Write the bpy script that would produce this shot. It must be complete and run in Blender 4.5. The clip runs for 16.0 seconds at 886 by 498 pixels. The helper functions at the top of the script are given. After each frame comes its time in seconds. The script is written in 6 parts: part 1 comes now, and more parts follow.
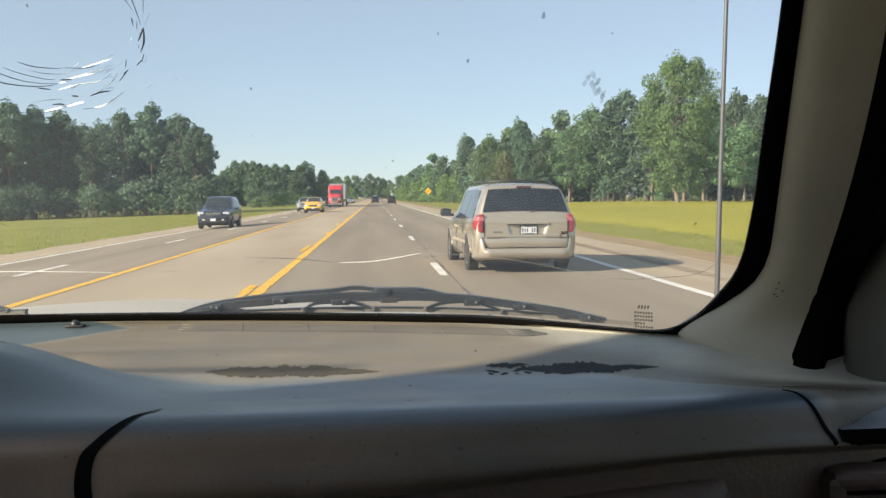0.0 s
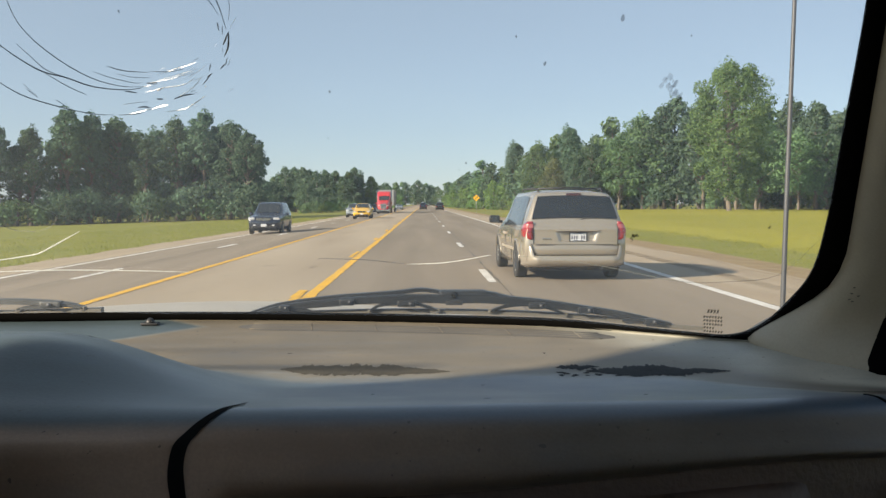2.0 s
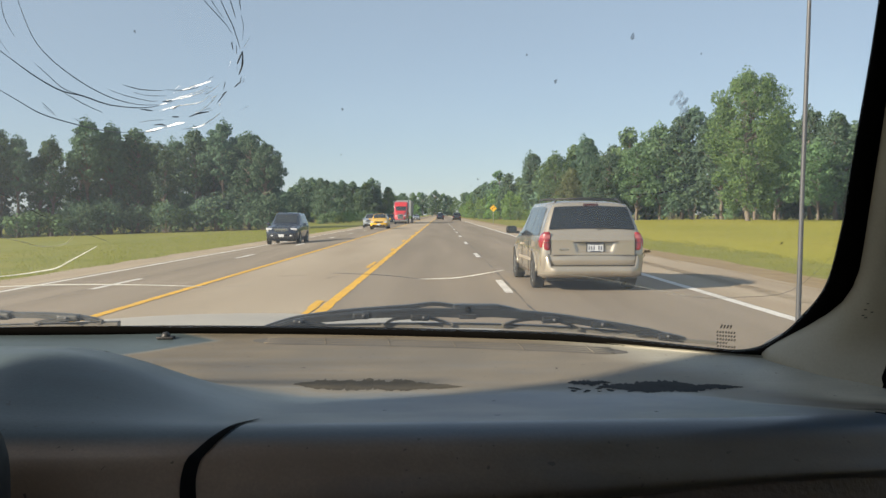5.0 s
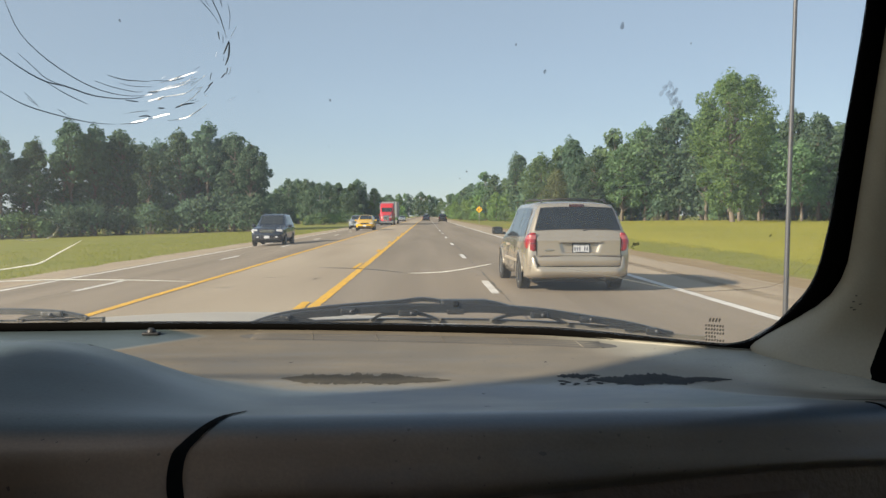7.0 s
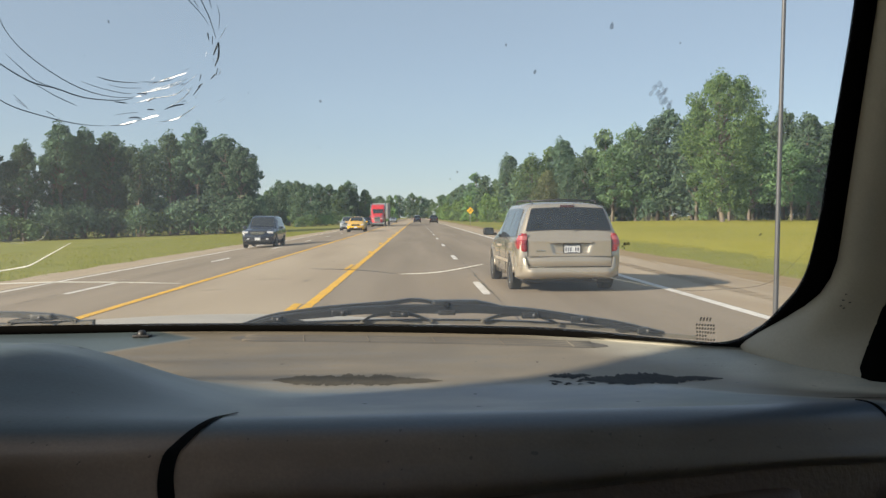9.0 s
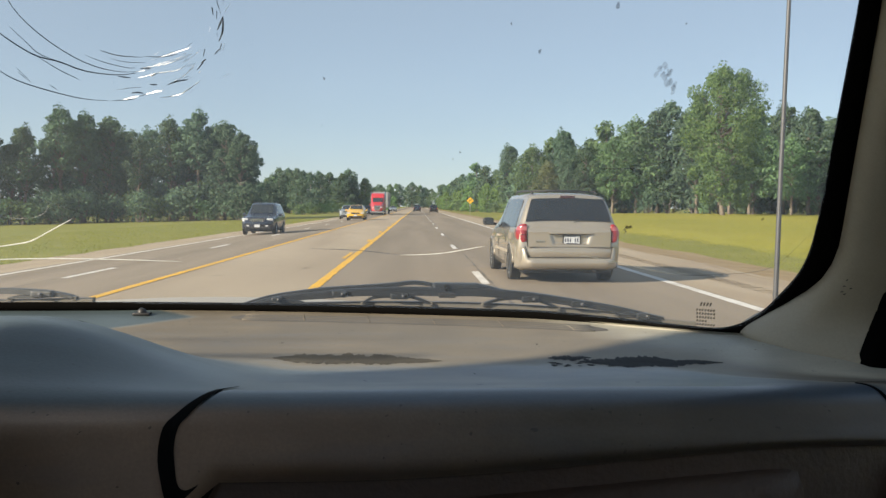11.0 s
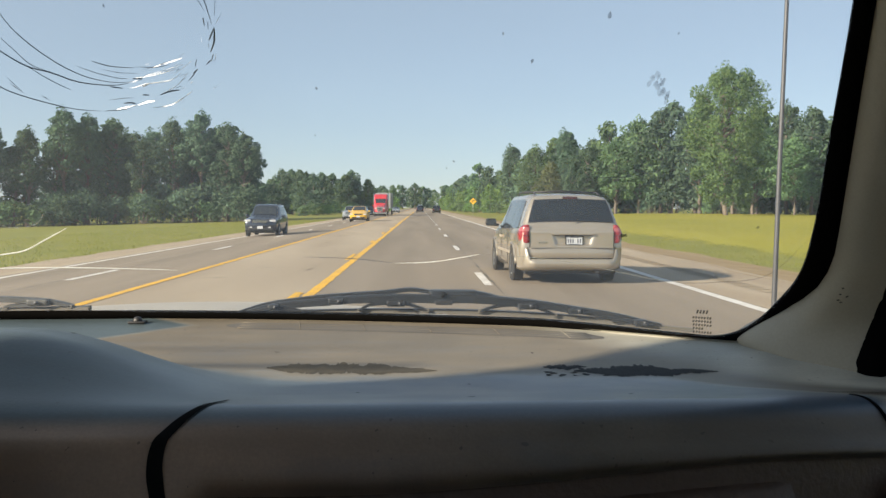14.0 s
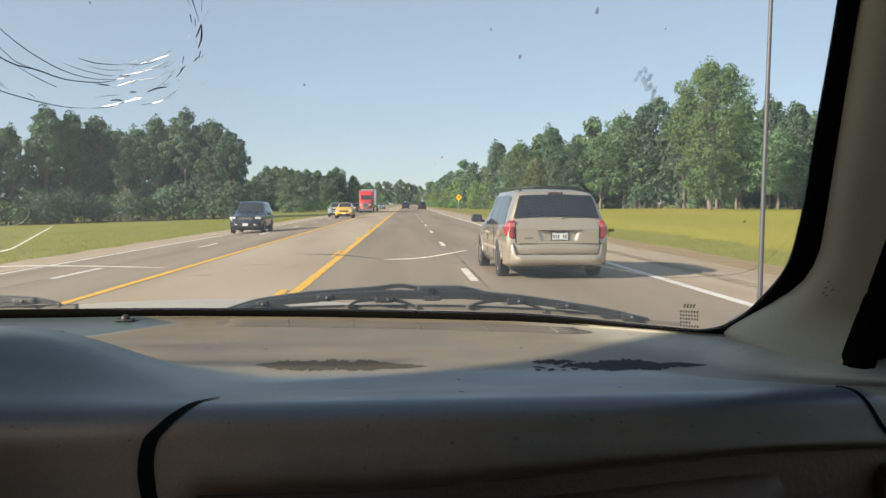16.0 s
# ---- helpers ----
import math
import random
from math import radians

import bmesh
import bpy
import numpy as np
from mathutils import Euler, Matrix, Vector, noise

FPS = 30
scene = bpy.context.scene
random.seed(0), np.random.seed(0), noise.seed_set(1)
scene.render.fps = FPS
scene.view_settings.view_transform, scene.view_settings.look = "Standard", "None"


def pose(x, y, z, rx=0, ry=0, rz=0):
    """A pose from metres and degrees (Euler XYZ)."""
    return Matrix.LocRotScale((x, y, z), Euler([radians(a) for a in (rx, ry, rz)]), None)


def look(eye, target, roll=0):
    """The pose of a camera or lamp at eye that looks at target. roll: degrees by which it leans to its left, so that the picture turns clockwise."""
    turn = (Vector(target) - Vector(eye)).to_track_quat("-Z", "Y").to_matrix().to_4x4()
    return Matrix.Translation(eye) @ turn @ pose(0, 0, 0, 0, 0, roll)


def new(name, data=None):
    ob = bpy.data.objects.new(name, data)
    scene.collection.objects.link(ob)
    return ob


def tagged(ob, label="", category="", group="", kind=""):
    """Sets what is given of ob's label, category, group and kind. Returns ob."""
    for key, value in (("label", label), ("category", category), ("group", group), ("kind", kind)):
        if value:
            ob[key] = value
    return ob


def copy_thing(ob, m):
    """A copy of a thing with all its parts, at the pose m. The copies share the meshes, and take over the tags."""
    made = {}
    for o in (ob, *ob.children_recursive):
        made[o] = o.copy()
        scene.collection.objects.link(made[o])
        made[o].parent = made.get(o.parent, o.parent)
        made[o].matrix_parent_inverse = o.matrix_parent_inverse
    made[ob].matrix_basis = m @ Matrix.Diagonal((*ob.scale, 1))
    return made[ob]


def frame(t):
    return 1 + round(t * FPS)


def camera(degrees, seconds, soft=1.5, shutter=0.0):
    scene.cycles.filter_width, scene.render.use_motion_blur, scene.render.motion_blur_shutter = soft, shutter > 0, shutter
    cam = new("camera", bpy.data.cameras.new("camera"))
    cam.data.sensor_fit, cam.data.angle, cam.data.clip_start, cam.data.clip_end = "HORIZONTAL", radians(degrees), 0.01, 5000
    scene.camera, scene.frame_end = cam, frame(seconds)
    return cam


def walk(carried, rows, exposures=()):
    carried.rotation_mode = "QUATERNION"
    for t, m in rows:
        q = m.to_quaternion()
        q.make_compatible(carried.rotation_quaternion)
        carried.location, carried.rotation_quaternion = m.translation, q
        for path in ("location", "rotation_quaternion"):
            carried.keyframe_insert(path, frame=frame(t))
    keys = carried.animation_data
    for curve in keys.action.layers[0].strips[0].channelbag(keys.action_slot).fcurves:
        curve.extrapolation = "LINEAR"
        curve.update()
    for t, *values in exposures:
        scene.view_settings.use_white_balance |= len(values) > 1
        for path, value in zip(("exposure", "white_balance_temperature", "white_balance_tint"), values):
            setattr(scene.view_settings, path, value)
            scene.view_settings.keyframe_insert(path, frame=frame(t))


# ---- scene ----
cam = camera(51.2, 16.0, soft=1.5)
walk(cam, [
    (0.0, pose(0.0242, 0.0079, 1.4603, 86.782, 0.235, -4.164)),
    (0.5, pose(0.0049, -0.0060, 1.4582, 87.087, -0.398, -3.169)),
    (1.0, pose(0.0030, 0.0000, 1.4541, 87.004, -0.443, -2.335)),
    (1.5, pose(0.0045, 0.0046, 1.4518, 87.087, -0.391, -1.779)),
    (2.0, pose(0.0012, 0.0004, 1.4558, 87.207, -0.058, -1.197)),
    (2.5, pose(-0.0029, -0.0024, 1.4536, 87.310, -0.299, -0.482)),
    (3.0, pose(-0.0028, -0.0056, 1.4544, 87.478, -0.416, 0.204)),
    (3.5, pose(0.0062, -0.0054, 1.4617, 87.914, -0.422, 0.487)),
    (6.0, pose(0.0040, -0.0000, 1.4587, 87.752, 0.158, -1.165)),
    (6.5, pose(0.0016, 0.0033, 1.4534, 87.721, 0.087, -1.619)),
    (7.0, pose(0.0033, 0.0008, 1.4529, 87.925, 0.031, -1.017)),
    (7.5, pose(0.0051, 0.0025, 1.4530, 88.172, 0.048, -1.035)),
    (8.0, pose(-0.0000, 0.0000, 1.4500, 88.280, -0.000, -1.249)),
    (8.5, pose(0.0049, -0.0011, 1.4571, 88.144, 0.045, -1.496)),
    (9.0, pose(0.0035, 0.0008, 1.4523, 87.997, 0.274, -1.570)),
    (11.5, pose(-0.0000, 0.0011, 1.4435, 87.306, -0.879, -1.310)),
    (12.0, pose(-0.0037, -0.0015, 1.4445, 87.425, -1.113, -1.019)),
    (12.5, pose(-0.0023, -0.0055, 1.4526, 87.631, -0.785, -0.894)),
    (13.0, pose(0.0040, 0.0044, 1.4464, 87.450, -0.845, -1.269)),
    (13.5, pose(0.0037, -0.0050, 1.4505, 87.408, -0.681, -1.182)),
    (14.0, pose(0.0098, 0.0041, 1.4514, 87.399, -0.360, -1.397)),
    (14.5, pose(0.0117, 0.0039, 1.4517, 87.359, 0.047, -1.949)),
    (15.0, pose(0.0025, -0.0002, 1.4492, 87.191, -0.341, -1.837)),
    (15.5, pose(0.0024, 0.0017, 1.4504, 87.024, -0.258, -1.830)),
    (16.0, pose(0.0071, 0.0024, 1.4511, 87.169, -0.060, -2.287)),
], [(0, 1.24), (1.5, 1.09), (3, 1.02), (6, .99), (9, .97), (11.5, 1.07), (14, 1.10), (16, 1.10)])

# ---- light ----
SUN_ELEV, SUN_BACK = radians(24), radians(31)
to_sun = Vector((-math.cos(SUN_ELEV) * math.cos(SUN_BACK), -math.cos(SUN_ELEV) * math.sin(SUN_BACK), math.sin(SUN_ELEV)))
world = bpy.data.worlds.new("sky")
scene.world = world
world.use_nodes = True
wn = world.node_tree
sky = wn.nodes.new("ShaderNodeTexSky")
sky.sky_type, sky.sun_disc = 'NISHITA', False
sky.sun_elevation, sky.sun_rotation = SUN_ELEV, math.atan2(to_sun.x, to_sun.y)
sky.air_density, sky.dust_density, sky.ozone_density = 0.75, 0.25, 1.4
hazy = wn.nodes.new("ShaderNodeHueSaturation")
hazy.inputs["Saturation"].default_value = 0.86
wn.links.new(sky.outputs[0], hazy.inputs["Color"])
# summer haze evens the sky out from the horizon upwards
veil = wn.nodes.new("ShaderNodeMix"); veil.data_type = 'RGBA'
veil.inputs["Factor"].default_value, veil.inputs["B"].default_value = 0.50, (3.54, 4.27, 5.00, 1)
wn.links.new(hazy.outputs[0], veil.inputs["A"])
wn.links.new(veil.outputs["Result"], wn.nodes["Background"].inputs[0])
wn.nodes["Background"].inputs[1].default_value = 0.073
sun = new("sun", bpy.data.lights.new("sun", 'SUN'))
sun.data.energy, sun.data.angle, sun.data.color = 5.0, radians(1.1), (1.0, 0.87, 0.69)
sun.matrix_world = look(to_sun * 50, (0, 0, 0))


# ---- materials ----
def nodes_of(name):
    m = bpy.data.materials.new(name)
    m.use_nodes = True
    return m, m.node_tree, m.node_tree.nodes["Principled BSDF"]


def mat(name, base, dark=None, rough=0.5, metal=0.0, scale=4.0, fine=60.0, bump=0.0, spec=0.5, coat=0.0, rnd=0.0, rough_var=0.08):
    """A surface with variation at two scales, from the object's own coordinates."""
    m, t, b = nodes_of(name)
    dark = dark or tuple(c * 0.8 for c in base)
    co = t.nodes.new("ShaderNodeTexCoord")
    n1, n2 = t.nodes.new("ShaderNodeTexNoise"), t.nodes.new("ShaderNodeTexNoise")
    for n, s, d in ((n1, scale, 5), (n2, fine, 3)):
        n.inputs["Scale"].default_value, n.inputs["Detail"].default_value = s, d
        t.links.new(co.outputs["Object"], n.inputs["Vector"])
    mix = t.nodes.new("ShaderNodeMath"); mix.operation = 'MULTIPLY_ADD'
    t.links.new(n2.outputs["Fac"], mix.inputs[0]); mix.inputs[1].default_value = 0.5
    t.links.new(n1.outputs["Fac"], mix.inputs[2])
    ramp = t.nodes.new("ShaderNodeValToRGB")
    ramp.color_ramp.elements[0].position, ramp.color_ramp.elements[1].position = 0.5, 1.0
    ramp.color_ramp.elements[0].color, ramp.color_ramp.elements[1].color = (*dark, 1), (*base, 1)
    t.links.new(mix.outputs[0], ramp.inputs[0])
    col = ramp.outputs[0]
    if rnd:
        info = t.nodes.new("ShaderNodeObjectInfo")
        mr = t.nodes.new("ShaderNodeMapRange")
        mr.inputs["To Min"].default_value, mr.inputs["To Max"].default_value = 1 - rnd, 1 + rnd
        t.links.new(info.outputs["Random"], mr.inputs["Value"])
        hs = t.nodes.new("ShaderNodeHueSaturation")
        t.links.new(mr.outputs[0], hs.inputs["Value"]); t.links.new(col, hs.inputs["Color"])
        col = hs.outputs[0]
    t.links.new(col, b.inputs["Base Color"])
    rr = t.nodes.new("ShaderNodeMapRange")
    rr.inputs["To Min"].default_value, rr.inputs["To Max"].default_value = max(0.02, rough - rough_var), min(1, rough + rough_var)
    t.links.new(n1.outputs["Fac"], rr.inputs["Value"]); t.links.new(rr.outputs[0], b.inputs["Roughness"])
    b.inputs["Metallic"].default_value = metal
    b.inputs["Specular IOR Level"].default_value = spec
    b.inputs["Coat Weight"].default_value = coat
    b.inputs["Coat Roughness"].default_value = 0.06
    if bump:
        bp = t.nodes.new("ShaderNodeBump")
        bp.inputs["Strength"].default_value, bp.inputs["Distance"].default_value = bump, 0.02
        t.links.new(mix.outputs[0], bp.inputs["Height"]); t.links.new(bp.outputs[0], b.inputs["Normal"])
    return m


def glass_sheet(name, tint=(1, 1, 1), dust=0.0, gloss=0.02):
    """A thin pane: clear, with a Fresnel gloss and a film of dust."""
    m, t, b = nodes_of(name)
    out = t.nodes["Material Output"]
    tr, gl, df = t.nodes.new("ShaderNodeBsdfTransparent"), t.nodes.new("ShaderNodeBsdfGlossy"), t.nodes.new("ShaderNodeBsdfTranslucent")
    tr.inputs[0].default_value = (*tint, 1)
    gl.inputs["Roughness"].default_value = gloss
    df.inputs[0].default_value = (0.78, 0.76, 0.72, 1)
    fr = t.nodes.new("ShaderNodeFresnel"); fr.inputs[0].default_value = 1.4
    m1, m2 = t.nodes.new("ShaderNodeMixShader"), t.nodes.new("ShaderNodeMixShader")
    noise_t = t.nodes.new("ShaderNodeTexNoise"); noise_t.inputs["Scale"].default_value = 7
    co = t.nodes.new("ShaderNodeTexCoord"); t.links.new(co.outputs["Object"], noise_t.inputs["Vector"])
    mu = t.nodes.new("ShaderNodeMapRange"); mu.inputs["To Min"].default_value, mu.inputs["To Max"].default_value = dust * 0.6, dust * 1.4
    t.links.new(noise_t.outputs["Fac"], mu.inputs["Value"])
    t.links.new(mu.outputs[0], m1.inputs[0]); t.links.new(tr.outputs[0], m1.inputs[1]); t.links.new(df.outputs[0], m1.inputs[2])
    sc = t.nodes.new("ShaderNodeMath"); sc.operation = 'MULTIPLY'; sc.inputs[1].default_value = 0.6
    t.links.new(fr.outputs[0], sc.inputs[0])
    t.links.new(sc.outputs[0], m2.inputs[0]); t.links.new(m1.outputs[0], m2.inputs[1]); t.links.new(gl.outputs[0], m2.inputs[2])
    t.links.new(m2.outputs[0], out.inputs[0])
    return m


def leaves(name, light, dark, glow=0.34):
    m, t, b = nodes_of(name)
    geo, info = t.nodes.new("ShaderNodeNewGeometry"), t.nodes.new("ShaderNodeObjectInfo")
    mx = t.nodes.new("ShaderNodeMix"); mx.data_type = 'RGBA'
    mx.inputs["A"].default_value, mx.inputs["B"].default_value = (*dark, 1), (*light, 1)
    t.links.new(geo.outputs["Random Per Island"], mx.inputs["Factor"])
    hs = t.nodes.new("ShaderNodeHueSaturation")
    for out_name, lo, hi in (("Hue", 0.485, 0.525), ("Value", 0.8, 1.2)):
        mr = t.nodes.new("ShaderNodeMapRange")
        mr.inputs["To Min"].default_value, mr.inputs["To Max"].default_value = lo, hi
        t.links.new(info.outputs["Random"], mr.inputs["Value"]); t.links.new(mr.outputs[0], hs.inputs[out_name])
    t.links.new(mx.outputs["Result"], hs.inputs["Color"])
    df, tl, ms = t.nodes.new("ShaderNodeBsdfDiffuse"), t.nodes.new("ShaderNodeBsdfTranslucent"), t.nodes.new("ShaderNodeMixShader")
    t.links.new(hs.outputs[0], df.inputs[0]); t.links.new(hs.outputs[0], tl.inputs[0])
    ms.inputs[0].default_value = glow
    t.links.new(df.outputs[0], ms.inputs[1]); t.links.new(tl.outputs[0], ms.inputs[2])
    t.links.new(ms.outputs[0], t.nodes["Material Output"].inputs[0])
    return m


def ground_mat(name, a, b_, c, s1, s2, bump=0.5, streak=None, rough=0.9):
    """Outdoor ground from the world's coordinates: three colours mixed by broad and fine noise."""
    m, t, b = nodes_of(name)
    geo = t.nodes.new("ShaderNodeNewGeometry")
    mp = t.nodes.new("ShaderNodeMapping")
    if streak:
        mp.inputs["Scale"].default_value = streak
    t.links.new(geo.outputs["Position"], mp.inputs[0])
    n1, n2 = t.nodes.new("ShaderNodeTexNoise"), t.nodes.new("ShaderNodeTexNoise")
    n1.inputs["Scale"].default_value, n1.inputs["Detail"].default_value = s1, 6
    n2.inputs["Scale"].default_value, n2.inputs["Detail"].default_value = s2, 4
    t.links.new(mp.outputs[0], n1.inputs["Vector"]); t.links.new(geo.outputs["Position"], n2.inputs["Vector"])
    r1 = t.nodes.new("ShaderNodeValToRGB")
    r1.color_ramp.elements[0].position, r1.color_ramp.elements[1].position = 0.38, 0.62
    r1.color_ramp.elements[0].color, r1.color_ramp.elements[1].color = (*a, 1), (*b_, 1)
    t.links.new(n1.outputs["Fac"], r1.inputs[0])
    r2 = t.nodes.new("ShaderNodeMapRange"); r2.inputs["From Min"].default_value, r2.inputs["From Max"].default_value = 0.45, 0.75
    r2.inputs["To Max"].default_value = 0.75
    t.links.new(n2.outputs["Fac"], r2.inputs["Value"])
    mx = t.nodes.new("ShaderNodeMix"); mx.data_type = 'RGBA'
    mx.inputs["B"].default_value = (*c, 1)
    t.links.new(r2.outputs[0], mx.inputs["Factor"]); t.links.new(r1.outputs[0], mx.inputs["A"])
    t.links.new(mx.outputs["Result"], b.inputs["Base Color"])
    b.inputs["Roughness"].default_value, b.inputs["Specular IOR Level"].default_value = rough, 0.25
    bp = t.nodes.new("ShaderNodeBump"); bp.inputs["Strength"].default_value, bp.inputs["Distance"].default_value = bump, 0.03
    t.links.new(n2.outputs["Fac"], bp.inputs["Height"]); t.links.new(bp.outputs[0], b.inputs["Normal"])
    return m


def dash_mat(name, dusty, clean_sheen, grey, pale, hump_teal, front, fascia):
    """Sun-faded grained plastic: a matt dusty field at the back, a rubbed glossier skin on the lip, scuffs and grit;
    light and shade are mixed into the tones.
    """
    m, t, b = nodes_of(name)
    co = t.nodes.new("ShaderNodeTexCoord")
    xyz = t.nodes.new("ShaderNodeSeparateXYZ"); t.links.new(co.outputs["Object"], xyz.inputs[0])

    def field(scale, detail, stretch=(1, 1, 1)):
        mp, n = t.nodes.new("ShaderNodeMapping"), t.nodes.new("ShaderNodeTexNoise")
        mp.inputs["Scale"].default_value = stretch
        n.inputs["Scale"].default_value, n.inputs["Detail"].default_value = scale, detail
        t.links.new(co.outputs["Object"], mp.inputs[0]); t.links.new(mp.outputs[0], n.inputs["Vector"])
        return n.outputs["Fac"]

    def calc(op, *args):
        n = t.nodes.new("ShaderNodeMath"); n.operation = op
        for i, q in enumerate(args):
            if isinstance(q, (int, float)):
                n.inputs[i].default_value = q
            else:
                t.links.new(q, n.inputs[i])
        return n.outputs[0]

    def span(value, lo, hi, out0=0.0, out1=1.0):
        n = t.nodes.new("ShaderNodeMapRange"); n.interpolation_type = 'SMOOTHSTEP'
        for key, q in (("From Min", lo), ("From Max", hi), ("To Min", out0), ("To Max", out1)):
            n.inputs[key].default_value = q
        t.links.new(value, n.inputs["Value"])
        return n.outputs[0]

    def blend(fac, a, b_):
        n = t.nodes.new("ShaderNodeMix"); n.data_type = 'RGBA'
        t.links.new(fac, n.inputs["Factor"])
        for key, q in (("A", a), ("B", b_)):
            if isinstance(q, tuple):
                n.inputs[key].default_value = (*q, 1)
            else:
                t.links.new(q, n.inputs[key])
        return n.outputs["Result"]

    rub = tuple(min(1, c * 1.5) for c in clean_sheen)
    cloud, streak, grain, grit = field(11, 6), field(5, 5, (1, 9, 9)), field(420, 2), field(150, 2)
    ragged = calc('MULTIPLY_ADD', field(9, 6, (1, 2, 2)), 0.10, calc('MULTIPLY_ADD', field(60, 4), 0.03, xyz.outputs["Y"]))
    # more dust at the right end, to lighten it as the side window would
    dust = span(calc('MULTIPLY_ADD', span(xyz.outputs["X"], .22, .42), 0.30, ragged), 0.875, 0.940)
    # a pointed cast shadow along the glass, painted by taking the dust colour away
    tongue_shade = calc('SUBTRACT', calc('SUBTRACT', -.25, xyz.outputs["X"]), calc('MULTIPLY', calc('ABSOLUTE', calc('SUBTRACT', xyz.outputs["Y"], 1.085)), 1.2))
    dust = calc('MULTIPLY', dust, span(calc('MULTIPLY_ADD', cloud, .02, tongue_shade), .0, .028, 1.0, 0.0))
    # dust tinted by the light: tan in the sun patch, lighter grey in shade
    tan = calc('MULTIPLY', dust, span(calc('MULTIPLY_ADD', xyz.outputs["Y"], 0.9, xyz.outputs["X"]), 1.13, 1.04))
    # sky reflection painted into the lip as blue, less blue on the hump
    clean_sheen = blend(span(calc('MULTIPLY_ADD', cloud, 0.10, xyz.outputs["X"]), -.16, .10), hump_teal, clean_sheen)
    # right end painted paler, in place of light from the side window
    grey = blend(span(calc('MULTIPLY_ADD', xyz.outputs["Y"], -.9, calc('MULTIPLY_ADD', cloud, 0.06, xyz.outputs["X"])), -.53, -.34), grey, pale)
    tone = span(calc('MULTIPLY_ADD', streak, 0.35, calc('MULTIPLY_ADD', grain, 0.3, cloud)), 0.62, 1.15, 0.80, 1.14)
    col = blend(tan, blend(dust, clean_sheen, grey), dusty)
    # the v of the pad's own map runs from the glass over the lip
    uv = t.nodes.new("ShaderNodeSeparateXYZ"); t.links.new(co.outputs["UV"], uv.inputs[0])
    # past the lip the colour itself carries the front face's shade
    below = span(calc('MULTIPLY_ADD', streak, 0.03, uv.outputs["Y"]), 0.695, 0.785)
    # light on the front painted in: browner and lighter towards the cab's middle
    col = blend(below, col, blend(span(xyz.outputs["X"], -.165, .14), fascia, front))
    sc = t.nodes.new("ShaderNodeVectorMath"); sc.operation = 'SCALE'
    t.links.new(col, sc.inputs[0]); t.links.new(tone, sc.inputs["Scale"])
    col = blend(calc('MULTIPLY', calc('GREATER_THAN', grit, 0.72), 0.6), sc.outputs[0], (0.04, 0.035, 0.03))
    col = blend(span(field(9, 3, (1, 5, 5)), 0.50, 0.80, 0.0, 0.16), col, rub)
    t.links.new(col, b.inputs["Base Color"])
    t.links.new(calc('ADD', calc('MAXIMUM', span(dust, 0, 1, 0.37, 0.50), span(below, 0, 1, 0.0, 0.45)), span(cloud, .3, .7, -.03, .07)), b.inputs["Roughness"])
    rubbed = calc('MULTIPLY', span(xyz.outputs["X"], -.30, 0.0, 0.45, 1.0), span(below, 0, 1, 1.0, 0.5))
    t.links.new(calc('MULTIPLY', span(dust, 0, 1, 0.72, 0.42), rubbed), b.inputs["Specular IOR Level"])
    t.links.new(calc('MULTIPLY', rubbed, 0.14), b.inputs["Coat Weight"])
    b.inputs["Coat Roughness"].default_value = 0.30
    bp = t.nodes.new("ShaderNodeBump")
    bp.inputs["Strength"].default_value, bp.inputs["Distance"].default_value = 0.03, 0.01
    t.links.new(calc('ADD', grain, cloud), bp.inputs["Height"]); t.links.new(bp.outputs[0], b.inputs["Normal"])
    return m


M_asphalt = ground_mat("grey_asphalt", (0.205, 0.168, 0.126), (0.272, 0.225, 0.170), (0.160, 0.131, 0.100), 0.75, 45, 0.25, (1.0, 0.05, 1))
M_asphalt_tan = ground_mat("worn_tan_asphalt", (0.325, 0.262, 0.187), (0.41, 0.34, 0.25), (0.26, 0.21, 0.155), 0.5, 40, 0.25, (1.0, 0.12, 1))
M_gravel = ground_mat("sandy_gravel", (0.34, 0.27, 0.19), (0.40, 0.33, 0.24), (0.24, 0.19, 0.13), 0.8, 25, 0.8, (1, 0.2, 1))
M_soil = ground_mat("dry_soil", (0.27, 0.185, 0.098), (0.33, 0.24, 0.135), (0.25, 0.205, 0.085), 1.2, 12, 0.8)
M_grass = ground_mat("mown_grass", (0.160, 0.178, 0.028), (0.215, 0.212, 0.038), (0.225, 0.195, 0.060), 0.22, 3.5, 1.0)
M_crop = ground_mat("soybean_crop", (0.26, 0.245, 0.026), (0.30, 0.27, 0.032), (0.235, 0.225, 0.024), 0.10, 2.2, 0.2, (1, 0.4, 1))
M_yellow = mat("yellow_road_paint", (0.80, 0.44, 0.010), (0.56, 0.33, 0.045), 0.7, scale=2.5, fine=14, bump=0.3)
M_white = mat("white_road_paint", (0.72, 0.70, 0.66), (0.45, 0.42, 0.38), 0.7, scale=1.5, fine=14, bump=0.3)
M_tar = mat("tar_crack", (0.10, 0.085, 0.07), None, 0.8, fine=30)
M_bark = mat("bark", (0.20, 0.165, 0.13), (0.10, 0.08, 0.065), 0.9, scale=3, fine=20, bump=0.6)
M_leaf_a = leaves("leaf_mid_green", (0.189, 0.273, 0.127), (0.097, 0.150, 0.086))
M_leaf_b = leaves("leaf_light_green", (0.235, 0.338, 0.117), (0.123, 0.196, 0.079))
